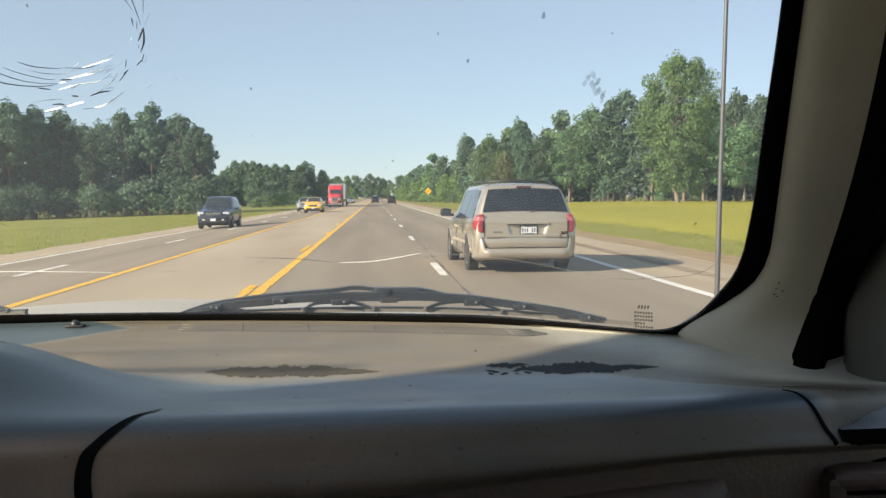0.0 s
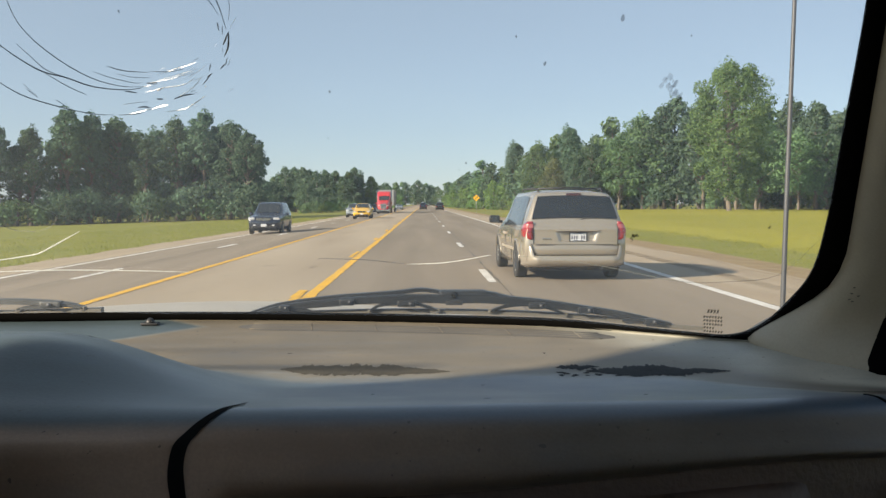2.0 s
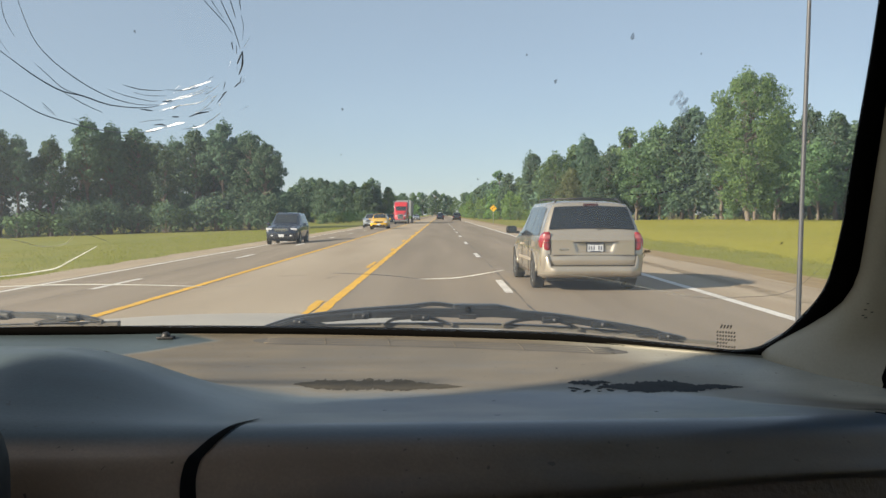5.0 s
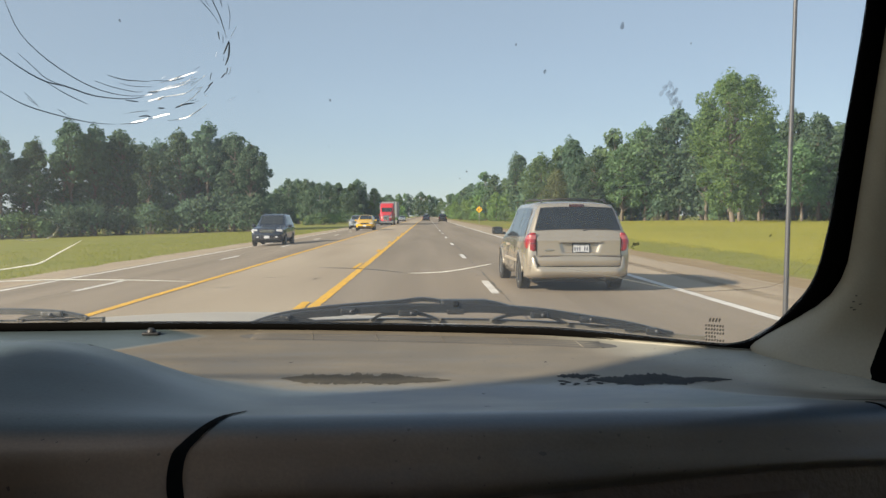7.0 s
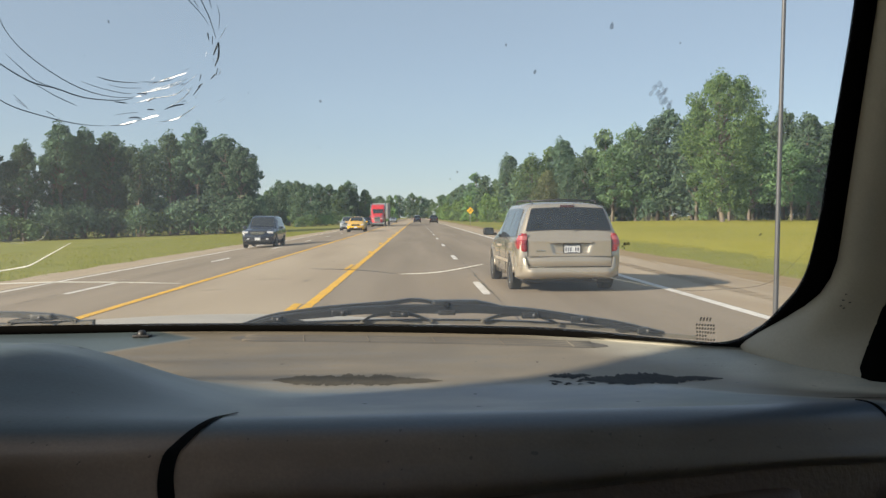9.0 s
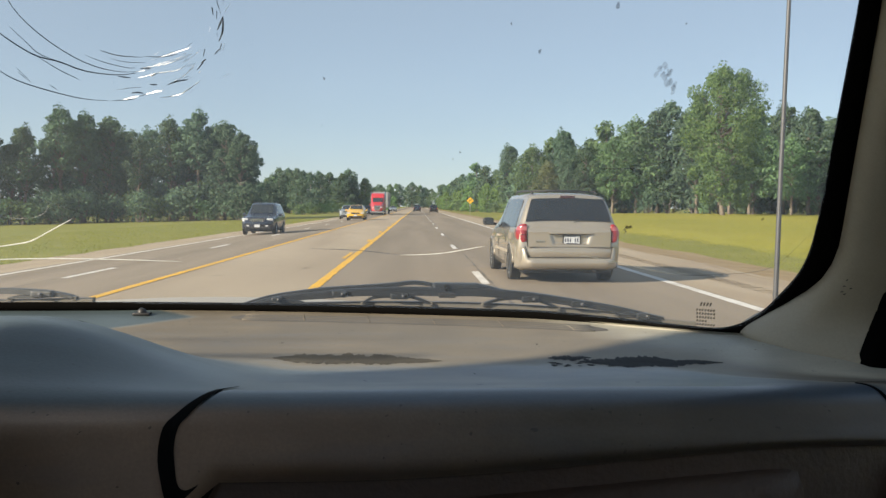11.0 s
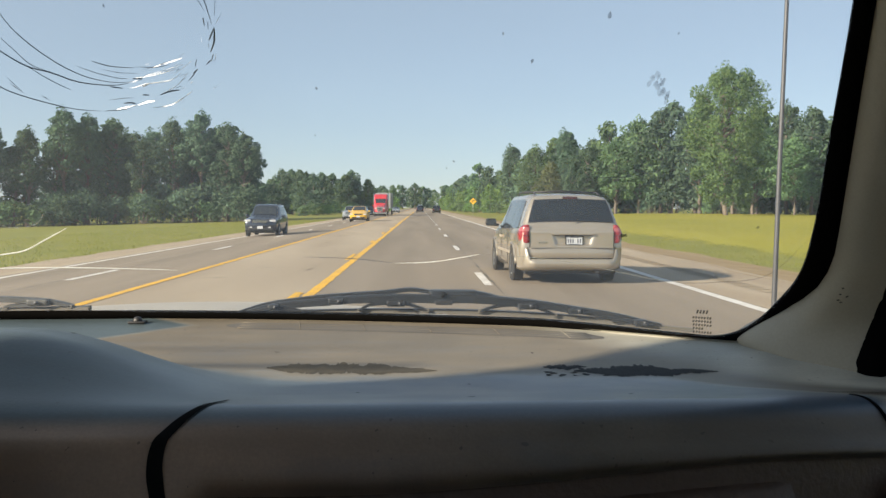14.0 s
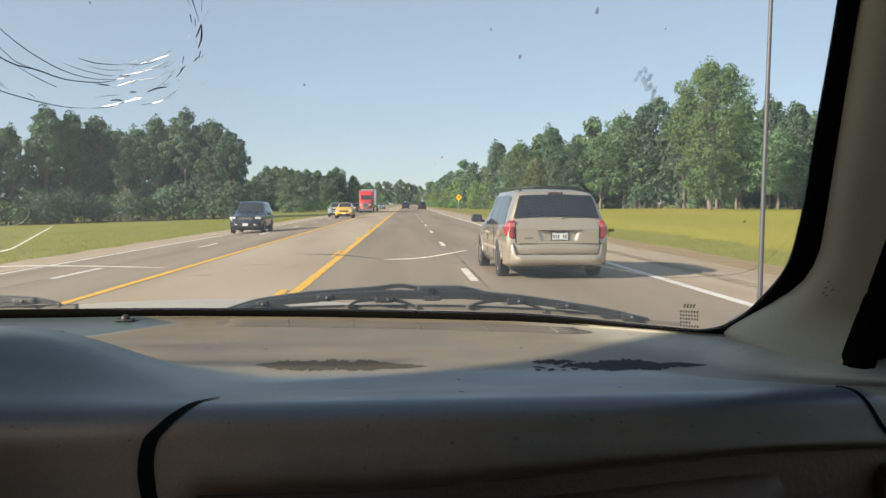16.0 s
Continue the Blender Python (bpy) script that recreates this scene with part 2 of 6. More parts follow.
M_leaf_c = leaves("leaf_dark_green", (0.149, 0.219, 0.135), (0.083, 0.127, 0.091))
M_leaf_e = leaves("leaf_full_green", (0.214, 0.338, 0.124), (0.092, 0.161, 0.077))
M_leaf_d = leaves("leaf_olive", (0.234, 0.270, 0.136), (0.126, 0.159, 0.090))
M_blade = leaves("grass_blade", (0.29, 0.265, 0.075), (0.19, 0.19, 0.045), 0.5)
M_cropleaf = leaves("crop_leaf", (0.305, 0.28, 0.031), (0.262, 0.246, 0.028), 0.4)

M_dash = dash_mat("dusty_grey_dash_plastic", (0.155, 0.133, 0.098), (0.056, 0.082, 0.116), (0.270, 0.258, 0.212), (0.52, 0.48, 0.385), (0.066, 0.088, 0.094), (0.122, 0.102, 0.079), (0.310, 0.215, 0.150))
M_dash_low = mat("dark_grey_lower_plastic", (0.098, 0.062, 0.045), (0.074, 0.047, 0.034), 0.5, scale=8, fine=260, bump=0.12)
M_grille = mat("grimy_grille_plastic", (0.105, 0.098, 0.086), (0.070, 0.066, 0.060), 0.55, scale=20, fine=200)
M_patch_worn = mat("half_worn_dark_film", (0.082, 0.074, 0.058), (0.052, 0.048, 0.040), 0.65, scale=40, fine=200, bump=0.06, spec=0.10)
M_patch = mat("torn_dark_film", (0.038, 0.040, 0.042), (0.022, 0.023, 0.025), 0.7, scale=30, fine=160, bump=0.06, spec=0.08)
M_seam = mat("black_seam", (0.008, 0.008, 0.008), None, 0.9, spec=0.05)
M_endcap = mat("glossy_dark_blue_plastic", (0.022, 0.030, 0.045), (0.014, 0.018, 0.026), 0.22, scale=14, fine=300)
M_rubber = mat("black_rubber", (0.0045, 0.0043, 0.004), None, 0.95, fine=120, spec=0.0)
M_trim = mat("tan_pillar_plastic", (0.40, 0.342, 0.247), (0.33, 0.282, 0.203), 0.5, scale=9, fine=400, bump=0.03, spec=0.35)
# pillar plastic in a darker tone that stands in for the door's shade
M_door_shade = mat("shaded_door_plastic", (0.070, 0.060, 0.045), None, 0.5, scale=5, fine=500, bump=0.03)
M_liner = mat("grey_headliner_cloth", (0.22, 0.20, 0.175), None, 0.95, fine=300, bump=0.2)
M_hood = mat("faded_silver_paint", (0.46, 0.42, 0.36), (0.36, 0.33, 0.285), 0.6, 0.0, scale=3, fine=90, coat=0.0, spec=0.3)
M_blade_grey = mat("sun_greyed_rubber", (0.15, 0.135, 0.11), None, 0.7, fine=60)
M_cowl_light = mat("sun_bleached_cowl", (0.30, 0.275, 0.235), (0.20, 0.185, 0.16), 0.8, fine=60, spec=0.1)
M_wiper = mat("worn_black_wiper_steel", (0.022, 0.024, 0.027), (0.012, 0.013, 0.014), 0.42, scale=30, fine=160)
M_wiper_grey = mat("sun_greyed_wiper_steel", (0.080, 0.080, 0.076), (0.045, 0.045, 0.043), 0.5, scale=30, fine=160)
M_steel = mat("grey_steel_rod", (0.10, 0.10, 0.105), None, 0.5, 0.4, fine=120)
# dust film set thicker, to stand in for distant haze too
M_glass = glass_sheet("windshield_glass", (0.93, 0.95, 0.94), 0.125)
M_side_tint = glass_sheet("dusty_side_glass", (0.80, 0.805, 0.80), 0.03)
# dark pane added in place of the driver's body, which blocks this light
M_left_dimmer = glass_sheet("light_dimming_side_glass", (0.14, 0.145, 0.15), 0.02)
M_hoodplastic = mat("black_instrument_plastic", (0.016, 0.017, 0.018), None, 0.6, fine=300, spec=0.3)
M_crack_dark = mat("crack_shadow", (0.06, 0.08, 0.105), None, 0.3, fine=200)

M_crack_white = mat("crack_glint", (0.66, 0.68, 0.70), None, 0.3, fine=200, spec=0.6)


def film(name, colour, cover):
    """A thin stain on glass that lets part of the light through."""
    m, t, b = nodes_of(name)
    b.inputs["Base Color"].default_value, b.inputs["Roughness"].default_value = (*colour, 1), 0.6
    co, n1 = t.nodes.new("ShaderNodeTexCoord"), t.nodes.new("ShaderNodeTexNoise")
    n1.inputs["Scale"].default_value = 260
    mr = t.nodes.new("ShaderNodeMapRange"); mr.inputs["To Min"].default_value, mr.inputs["To Max"].default_value = cover * .6, min(1, cover * 1.4)
    t.links.new(co.outputs["Object"], n1.inputs["Vector"]); t.links.new(n1.outputs["Fac"], mr.inputs["Value"])
    t.links.new(mr.outputs[0], b.inputs["Alpha"])
    return m


M_crack_pale = film("crack_pale", (0.72, 0.73, 0.70), 0.62)
M_print = film("worn_glass_print", (0.02, 0.022, 0.03), 0.85)
M_smear = film("wiper_smear", (0.42, 0.44, 0.40), 0.22)
M_smudge = film("bug_smudge", (0.16, 0.18, 0.20), 0.22)
M_insect = film("dead_insect", (0.02, 0.02, 0.022), 0.85)
M_speck = film("bug_speck", (0.09, 0.10, 0.11), 0.5)

M_champ = mat("champagne_car_paint", (0.40, 0.356, 0.292), (0.37, 0.329, 0.270), 0.25, 0.55, scale=2, fine=400, coat=0.6, rough_var=0.03)
M_champ2 = mat("champagne_bumper_plastic", (0.39, 0.335, 0.26), None, 0.42, 0.1, scale=2, fine=200, coat=0.2)
M_tint = mat("dark_tinted_glass", (0.016, 0.021, 0.028), (0.008, 0.010, 0.014), 0.07, scale=5, spec=0.30, rough_var=0.02)
M_tint2 = mat("grey_side_glass", (0.03, 0.036, 0.042), (0.025, 0.03, 0.036), 0.08, spec=0.5, rough_var=0.02)
M_tail = mat("red_tail_lens", (0.30, 0.016, 0.020), (0.17, 0.009, 0.012), 0.12, scale=6, fine=40, coat=0.6)
M_tail_dark = mat("dark_red_lens", (0.050, 0.010, 0.012), None, 0.15, coat=0.5)
M_tail_clear = mat("pale_lens", (0.40, 0.10, 0.10), None, 0.15, coat=0.5)
M_head = mat("clear_lamp_lens", (0.75, 0.76, 0.78), (0.5, 0.5, 0.52), 0.1, 0.3, coat=0.6)
M_chrome = mat("chrome", (0.72, 0.72, 0.70), None, 0.14, 1.0)
M_plate = mat("white_number_plate", (0.58, 0.60, 0.63), None, 0.45)
M_ink = mat("dark_blue_ink", (0.03, 0.035, 0.07), None, 0.5)
M_tyre = mat("tyre_rubber", (0.022, 0.021, 0.02), (0.035, 0.032, 0.028), 0.85, scale=8, fine=60)
M_rim = mat("silver_alloy", (0.50, 0.50, 0.49), (0.38, 0.37, 0.35), 0.35, 0.7, scale=9)
M_blackp = mat("black_plastic", (0.02, 0.02, 0.021), None, 0.5, fine=120)
M_navy = mat("dark_blue_car_paint", (0.022, 0.03, 0.05), None, 0.25, 0.2, coat=0.8)
M_yellowcar = mat("yellow_car_paint", (0.75, 0.44, 0.02), None, 0.3, 0.0, coat=0.8)
M_whitecar = mat("white_car_paint", (0.72, 0.72, 0.72), None, 0.3, 0.0, coat=0.7)
M_silver = mat("silver_blue_car_paint", (0.30, 0.34, 0.38), None, 0.3, 0.4, coat=0.7)
M_redtruck = mat("red_truck_paint", (0.50, 0.03, 0.035), None, 0.3, 0.0, coat=0.6)
M_blackcar = mat("black_car_paint", (0.015, 0.015, 0.016), None, 0.25, 0.0, coat=0.8)
M_signy = mat("yellow_sign_sheet", (0.80, 0.46, 0.02), None, 0.5)
M_signb = mat("black_sign_ink", (0.015, 0.015, 0.015), None, 0.6)
M_post = mat("galvanised_post", (0.38, 0.38, 0.37), None, 0.5, 0.5)


# ---- mesh helpers ----
def mesh_ob(name, verts, faces, material, parent=None, label="", smooth=True):
    me = bpy.data.meshes.new(name)
    me.from_pydata([tuple(v) for v in verts], [], faces)
    me.materials.append(material)
    if smooth:
        me.shade_smooth()
    ob = new(name, me)
    if parent:
        ob.parent = parent
    if label:
        tagged(ob, label)
    return ob


def part(name, bm, material, parent=None, label="", smooth=False):
    bmesh.ops.recalc_face_normals(bm, faces=bm.faces[:])
    me = bpy.data.meshes.new(name)
    bm.to_mesh(me)
    bm.free()
    me.materials.append(material)
    if smooth:
        me.shade_smooth()
    ob = new(name, me)
    if parent:
        ob.parent = parent
    if label:
        tagged(ob, label)
    return ob


def grid(rows, closed=False):
    """Vertices and faces of a sheet through equal rows of points."""
    n = len(rows[0])
    verts = [p for r in rows for p in r]
    faces = []
    for i in range(len(rows) - 1):
        for j in range(n if closed else n - 1):
            k = (j + 1) % n
            faces.append((i * n + j, i * n + k, (i + 1) * n + k, (i + 1) * n + j))
    return verts, faces


def add_box(bm, c, s, bevel=0.0, rot=None):
    r = bmesh.ops.create_cube(bm, size=1.0)
    vs = r["verts"]
    bmesh.ops.scale(bm, vec=s, verts=vs)
    if bevel:
        es = list({e for v in vs for e in v.link_edges})
        b = bmesh.ops.bevel(bm, geom=es, offset=bevel, segments=2, affect='EDGES', profile=0.6)
        vs = list({v for f in b["faces"] for v in f.verts} | {v for v in vs if v.is_valid})
    if rot:
        bmesh.ops.rotate(bm, cent=(0, 0, 0), matrix=rot, verts=vs)
    bmesh.ops.translate(bm, vec=c, verts=vs)
    return vs


def box(name, c, s, material, parent=None, bevel=0.004, label="", rot=None):
    bm = bmesh.new()
    add_box(bm, c, s, bevel, rot)
    return part(name, bm, material, parent, label)


def tube(name, pts, radius, material, parent=None, label="", sides=6, flat=1.0):
    """A rod through points; radius is a number or one for each point; flat squeezes it in height."""
    pts = [Vector(p) for p in pts]
    rows = []
    for i, p in enumerate(pts):
        d = (pts[min(i + 1, len(pts) - 1)] - pts[max(i - 1, 0)]).normalized()
        ref = Vector((0, 0, 1)) if abs(d.z) < 0.9 else Vector((0, 1, 0))
        u = d.cross(ref).normalized()
        w = u.cross(d).normalized()
        r = radius[i] if isinstance(radius, (list, tuple)) else radius
        rows.append([p + (u * math.cos(a) + w * math.sin(a) * flat) * r for a in [2 * math.pi * k / sides for k in range(sides)]])
    verts, faces = grid(rows, True)
    n = len(verts)
    faces += [tuple(range(sides))[::-1], tuple(range(n - sides, n))]
    return mesh_ob(name, verts, faces, material, parent, label)


def lathe(profile, sides=28):
    """Verts and faces of a shape turned about the x axis; profile rows are (x, radius)."""
    rows = [[(x, r * math.cos(a), r * math.sin(a)) for a in [2 * math.pi * k / sides for k in range(sides)]] for x, r in profile]
    return grid(rows, True)


def smoothstep(a, b, x):
    t = min(1.0, max(0.0, (x - a) / (b - a)))
    return t * t * (3 - 2 * t)


def spline(pts, n):
    """n + 1 points along a smooth curve through pts."""
    pts = [Vector(p) for p in pts]
    out = []
    m = len(pts) - 1
    for i in range(n + 1):
        f = i / n * m
        k = min(int(f), m - 1)
        t = f - k
        p0, p1, p2, p3 = pts[max(k - 1, 0)], pts[k], pts[k + 1], pts[min(k + 2, m)]
        out.append(0.5 * ((2 * p1) + (p2 - p0) * t + (2 * p0 - 5 * p1 + 4 * p2 - p3) * t * t + (3 * p1 - p0 - 3 * p2 + p3) * t ** 3))
    return out


def thing(name, label, category, group="", at=(0, 0, 0), turn=0.0, kind=""):
    ob = new(name)
    ob.empty_display_size = 0.2
    ob.matrix_basis = pose(*at, 0, 0, turn)
    return tagged(ob, label, category, group, kind)


# ---- ground, road ----
YEL_R, YEL_L, DASH_R, EDGE_R, DASH_L, EDGE_L = -1.78, -4.90, 1.28, 4.90, -7.5, -10.1


def ground_z(x):
    if x < YEL_L:
        z = -0.065 * (YEL_L - max(x, -12.3))
        if x < -12.3:
            z -= 0.03 * min(-12.3 - x, 60)
        return z
    if x > 7.3:
        return -0.16 * smoothstep(7.3, 9.5, x) + 0.55 * smoothstep(10, 46, x)
    return 0.0


def strip_sheet(name, xs, ys, dz, material, label="", rough=0.0, edge_wobble=0.0, parent=None):
    rows = []
    for y in ys:
        row = []
        for i, x in enumerate(xs):
            w = 0.0
            if edge_wobble and i in (0, len(xs) - 1):
                w = edge_wobble * noise.noise(Vector((x, y * 0.35, 3.1)))
            z = ground_z(x + w) + dz + (rough * noise.noise(Vector((x * 0.6, y * 0.3, 0))) if rough else 0)
            row.append((x + w, y, z))
        rows.append(row)
    verts, faces = grid(rows)
    return mesh_ob(name, verts, faces, material, parent, label)


far_ys = [-120, -60, -30, -15] + [i * 3.0 for i in range(0, 80)] + [240 + i * 15 for i in range(1, 40)] + [900, 1100, 1500, 2200, 3500]
gx = [-1800, -900, -400, -200, -120] + [-90 + i * 4 for i in range(19)] + [-16, -14, -12.3, -10.1, -7.5, -4.9, 0, 4.9, 7.3] + [8, 8.8, 9.6, 11, 13] + [15 + i * 4 for i in range(20)] + [120, 200, 400, 900, 1800]
ground = tagged(strip_sheet("ground", gx, far_ys, -0.05, M_grass, rough=0.045), "mown green grass verge and flat farmland reaching the woods", "ground", kind="structure")
tagged(strip_sheet("shoulder_right", [4.9, 5.5, 6.2, 7.0, 7.6], far_ys, 0.004, M_gravel, rough=0.01, edge_wobble=0.35), "sandy gravel shoulder beside the highway lane", "shoulder", kind="structure")
tagged(strip_sheet("shoulder_left", [-13.0, -12.2, -11.2, -10.2], far_ys, 0.004, M_gravel, rough=0.01, edge_wobble=0.5), "sandy gravel shoulder along the far lanes", "shoulder", kind="structure")
tagged(strip_sheet("bare_bank", [7.4, 8.1, 8.9, 9.7], far_ys, 0.006, M_soil, rough=0.006, edge_wobble=0.5), "strip of bare brown soil and dry grass beside the shoulder", "soil", kind="structure")
road = tagged(strip_sheet("road", [YEL_R - 0.04, -0.5, DASH_R, 3.1, EDGE_R + 0.14], far_ys, 0.012, M_asphalt), "grey worn asphalt lanes of a straight highway", "road", kind="structure")
tagged(strip_sheet("road_median_lane", [YEL_L + 0.04, -3.4, YEL_R - 0.04], far_ys, 0.010, M_asphalt_tan), "pale tan asphalt turning lane between yellow lines", "road", kind="structure")
tagged(strip_sheet("road_far_lanes", [EDGE_L - 0.4, -8.8, DASH_L, -6.2, YEL_L + 0.04], far_ys, 0.012, M_asphalt), "grey asphalt oncoming lanes of the highway", "road", kind="structure")


def paint_line(name, x, w, y0, y1, material, wobble=0.012, dz=0.017, parent=None, label="", step=0.8):
    rows = []
    n = max(2, int((y1 - y0) / step))
    for i in range(n + 1):
        y = y0 + (y1 - y0) * i / n
        d = wobble * (noise.noise(Vector((x, y * 0.9, 7))) + .6 * noise.noise(Vector((x, y * 3.7, 9))))
        e = wobble * (noise.noise(Vector((x, y * 1.3, 17))) + .6 * noise.noise(Vector((x, y * 4.3, 19))))
        rows.append([(x - w / 2 + d, y, ground_z(x) + dz), (x + w / 2 + e, y, ground_z(x) + dz)])
    verts, faces = grid(rows)
    return mesh_ob(name, verts, faces, material, parent, label)


line_y = tagged(paint_line("lane_line_yellow", YEL_R, 0.175, -20, 900, M_yellow, 0.022, step=0.3), "solid yellow paint line with smeared edges", "road marking", kind="structure")
tagged(paint_line("lane_line_yellow", YEL_L, 0.155, -20, 900, M_yellow, 0.020, step=0.3), "solid yellow paint line beside the turning lane", "road marking", kind="structure")
tagged(paint_line("edge_line_white", EDGE_R, 0.19, -20, 900, M_white, 0.01, step=1.5), "solid white edge line on grey asphalt", "road marking", kind="structure")
tagged(paint_line("edge_line_white", EDGE_L, 0.15, -20, 900, M_white, 0.01, step=1.5), "solid white edge line of the far lanes", "road marking", kind="structure")
# smeared extra dabs of yellow along the near line
rng = random.Random(4)
for k in range(9):
    y = 13.2 + k * 11.7
    for side in range(2):
        paint_line("paint_smear", YEL_R - 0.17 - 0.05 * side + rng.uniform(-.03, .03), 0.11, y + side * 1.0, y + 2.0 + rng.uniform(0, 1.4), M_yellow, 0.022, 0.018 + side * 0.002, line_y, step=0.3)
dash_group = "white lane dashes"
for x, y0 in ((DASH_R, 17.0), (DASH_L, 19.8)):
    for k in range(-1, 24):
        tagged(paint_line("lane_dash", x, 0.15, y0 + 14 * k, y0 + 14 * k + 3.3, M_white, 0.01), "short white lane dash painted on asphalt", "road marking", dash_group, "structure")
# paving joints running along the lanes
for x, w, y1 in ((DASH_R + .13, .028, 240), (DASH_L - .12, .022, 200)):
    tagged(paint_line("paving_joint", x, w, 4, y1, M_tar, 0.035, 0.0145, None, "", 0.5), "dark tarred joint between strips of asphalt", "road joint", kind="structure")
# short cracks in the asphalt
for k in range(26):
    x, y = rng.uniform(-4.4, 4.3), rng.uniform(9, 60)
    pts = [(x, y, 0.0145)]
    for _ in range(6):
        x, y = x + rng.uniform(-.12, .16), y + rng.uniform(-.05, .13)
        pts.append((x, y, 0.0145))
    tube("surface_crack", pts, [0.004] + [rng.uniform(0.006, 0.016) for _ in range(5)] + [0.004], M_tar, road, sides=4, flat=0.15)


# rumble strip: shallow rolled grooves in the right shoulder
gv, gf = [], []
for k in range(220):
    y = 6.5 + 0.31 * k
    for dx, dy, dz in ((0, 0, .0065), (.40, 0, .0065), (.40, .05, -.001), (0, .05, -.001), (.40, .13, -.001), (0, .13, -.001), (.40, .18, .0065), (0, .18, .0065)):
        gv.append((5.95 + dx, y + dy, dz + .006))
    n = 8 * k
    gf += [(n, n + 1, n + 2, n + 3), (n + 3, n + 2, n + 4, n + 5), (n + 5, n + 4, n + 6, n + 7)]
tagged(mesh_ob("rumble_strip", gv, gf, M_gravel, None, "", False), "row of shallow rolled grooves in the road shoulder", "rumble strip", kind="stuff")


# ---- vegetation ----
def leaf_cloud(verts, faces, centre, radii, count, size, rg, hollow=0.55):
    """Small bent leaf sprays over a lumpy ellipsoid."""
    for _ in range(count):
        d = Vector((rg.gauss(0, 1), rg.gauss(0, 1), rg.gauss(0, 1))).normalized()
        q = hollow + (1 - hollow) * rg.random() ** 0.6
        q *= 1 + 0.35 * noise.noise(Vector(centre) * 0.3 + d * 2.3)
        p = Vector((centre[0] + d.x * radii[0] * q, centre[1] + d.y * radii[1] * q, centre[2] + d.z * radii[2] * q))
        n_ = (d + Vector((rg.gauss(0, .55), rg.gauss(0, .55), rg.gauss(.15, .5)))).normalized()
        u = n_.cross(Vector((rg.gauss(0, 1), rg.gauss(0, 1), rg.gauss(0, 1)))).normalized()
        w = n_.cross(u)
        s = size * rg.uniform(0.6, 1.35)
        n = len(verts)
        bend = d * s * 0.25
        verts += [p - u * s, p - w * s * .62 + bend, p + u * s * 1.1, p + w * s * .55 + bend]
        faces += [(n, n + 1, n + 2, n + 3)]


def limb(verts, faces, a, b, r0, r1, sides=6):
    a, b = Vector(a), Vector(b)
    d = (b - a).normalized()
    u = d.cross(Vector((0.3, 1, 0.2))).normalized()
    w = d.cross(u)
    n = len(verts)
    for p, r in ((a, r0), ((a + b) / 2 + u * r0 * .5, (r0 + r1) / 2), (b, r1)):
        verts += [p + (u * math.cos(t) + w * math.sin(t)) * r for t in [2 * math.pi * k / sides for k in range(sides)]]
    for i in range(2):
        for j in range(sides):
            k = (j + 1) % sides
            faces.append((n + i * sides + j, n + i * sides + k, n + (i + 1) * sides + k, n + (i + 1) * sides + j))


def make_tree(seed, height, spread, bare, leaf, leaf_size, label, lobes=16, per_lobe=170, shape=0.0, puff=1.0, blunt=0.0):
    """A tapered trunk with limbs and a crown of lobes of small leaf sprays. bare: the share of the height with no leaves."""
    rg = random.Random(seed)
    t = thing("tree", label, "tree", "roadside trees")
    tv, tf, cv, cf = [], [], [], []
    x = y = 0.0
    last, r = Vector((0, 0, -0.4)), height * 0.016 + 0.05
    spine = [last]
    for k in range(1, 7):
        x, y = x + rg.uniform(-.2, .2), y + rg.uniform(-.2, .2)
        p = Vector((x, y, height * 0.9 * k / 6))
        limb(tv, tf, last, p, r, r * 0.8, 7)
        last, r = p, r * 0.8
        spine.append(p)
    for k in range(lobes):
        f = (k + 0.5) / lobes
        h = bare + (1 - bare) * (0.06 + 0.90 * f)
        prof = math.sin(math.pi * (1 - blunt) * min(1, (f * 0.82 + 0.16) ** (1.0 - 0.35 * shape))) ** 0.7
        a = k * 2.4 + rg.uniform(-.5, .5)
        reach = spread * prof * rg.uniform(0.30, 0.80)
        c = Vector((math.cos(a) * reach, math.sin(a) * reach, height * h - height * 0.05))
        base = spine[max(1, min(6, int(h * 6)))]
        limb(tv, tf, (base.x, base.y, max(c.z - height * 0.13, height * 0.12)), c, 0.05 + height * .003, 0.02, 5)
        rad = spread * puff * rg.uniform(0.24, 0.5) * (0.6 + 0.5 * prof)
        leaf_cloud(cv, cf, c, (rad, rad, rad * rg.uniform(.65, .95)), per_lobe, leaf_size, rg)
    leaf_cloud(cv, cf, (x, y, height * 0.93), (spread * .22, spread * .22, height * .07), per_lobe // 2, leaf_size, rg, 0.2)
    mesh_ob("trunk", tv, tf, M_bark, t)
    mesh_ob("crown", cv, cf, leaf, t)
    return t


def make_shrub(seed, height, spread, leaf, leaf_size, label, lobes=8, per_lobe=90):
    rg = random.Random(seed)
    t = thing("shrub", label, "shrub", "woodland edge shrubs")
    tv, tf, cv, cf = [], [], [], []
    for k in range(lobes):
        a = rg.uniform(0, 6.28)
        q = spread * rg.uniform(0.1, 0.6)
        c = (math.cos(a) * q, math.sin(a) * q, height * rg.uniform(0.25, 0.8))
        limb(tv, tf, (math.cos(a) * q * .2, math.sin(a) * q * .2, -0.2), c, 0.05, 0.015, 5)
        leaf_cloud(cv, cf, c, (spread * .42, spread * .42, height * .28), per_lobe, leaf_size, rg, 0.3)
    mesh_ob("stems", tv, tf, M_bark, t)
    mesh_ob("foliage", cv, cf, leaf, t)
    return t


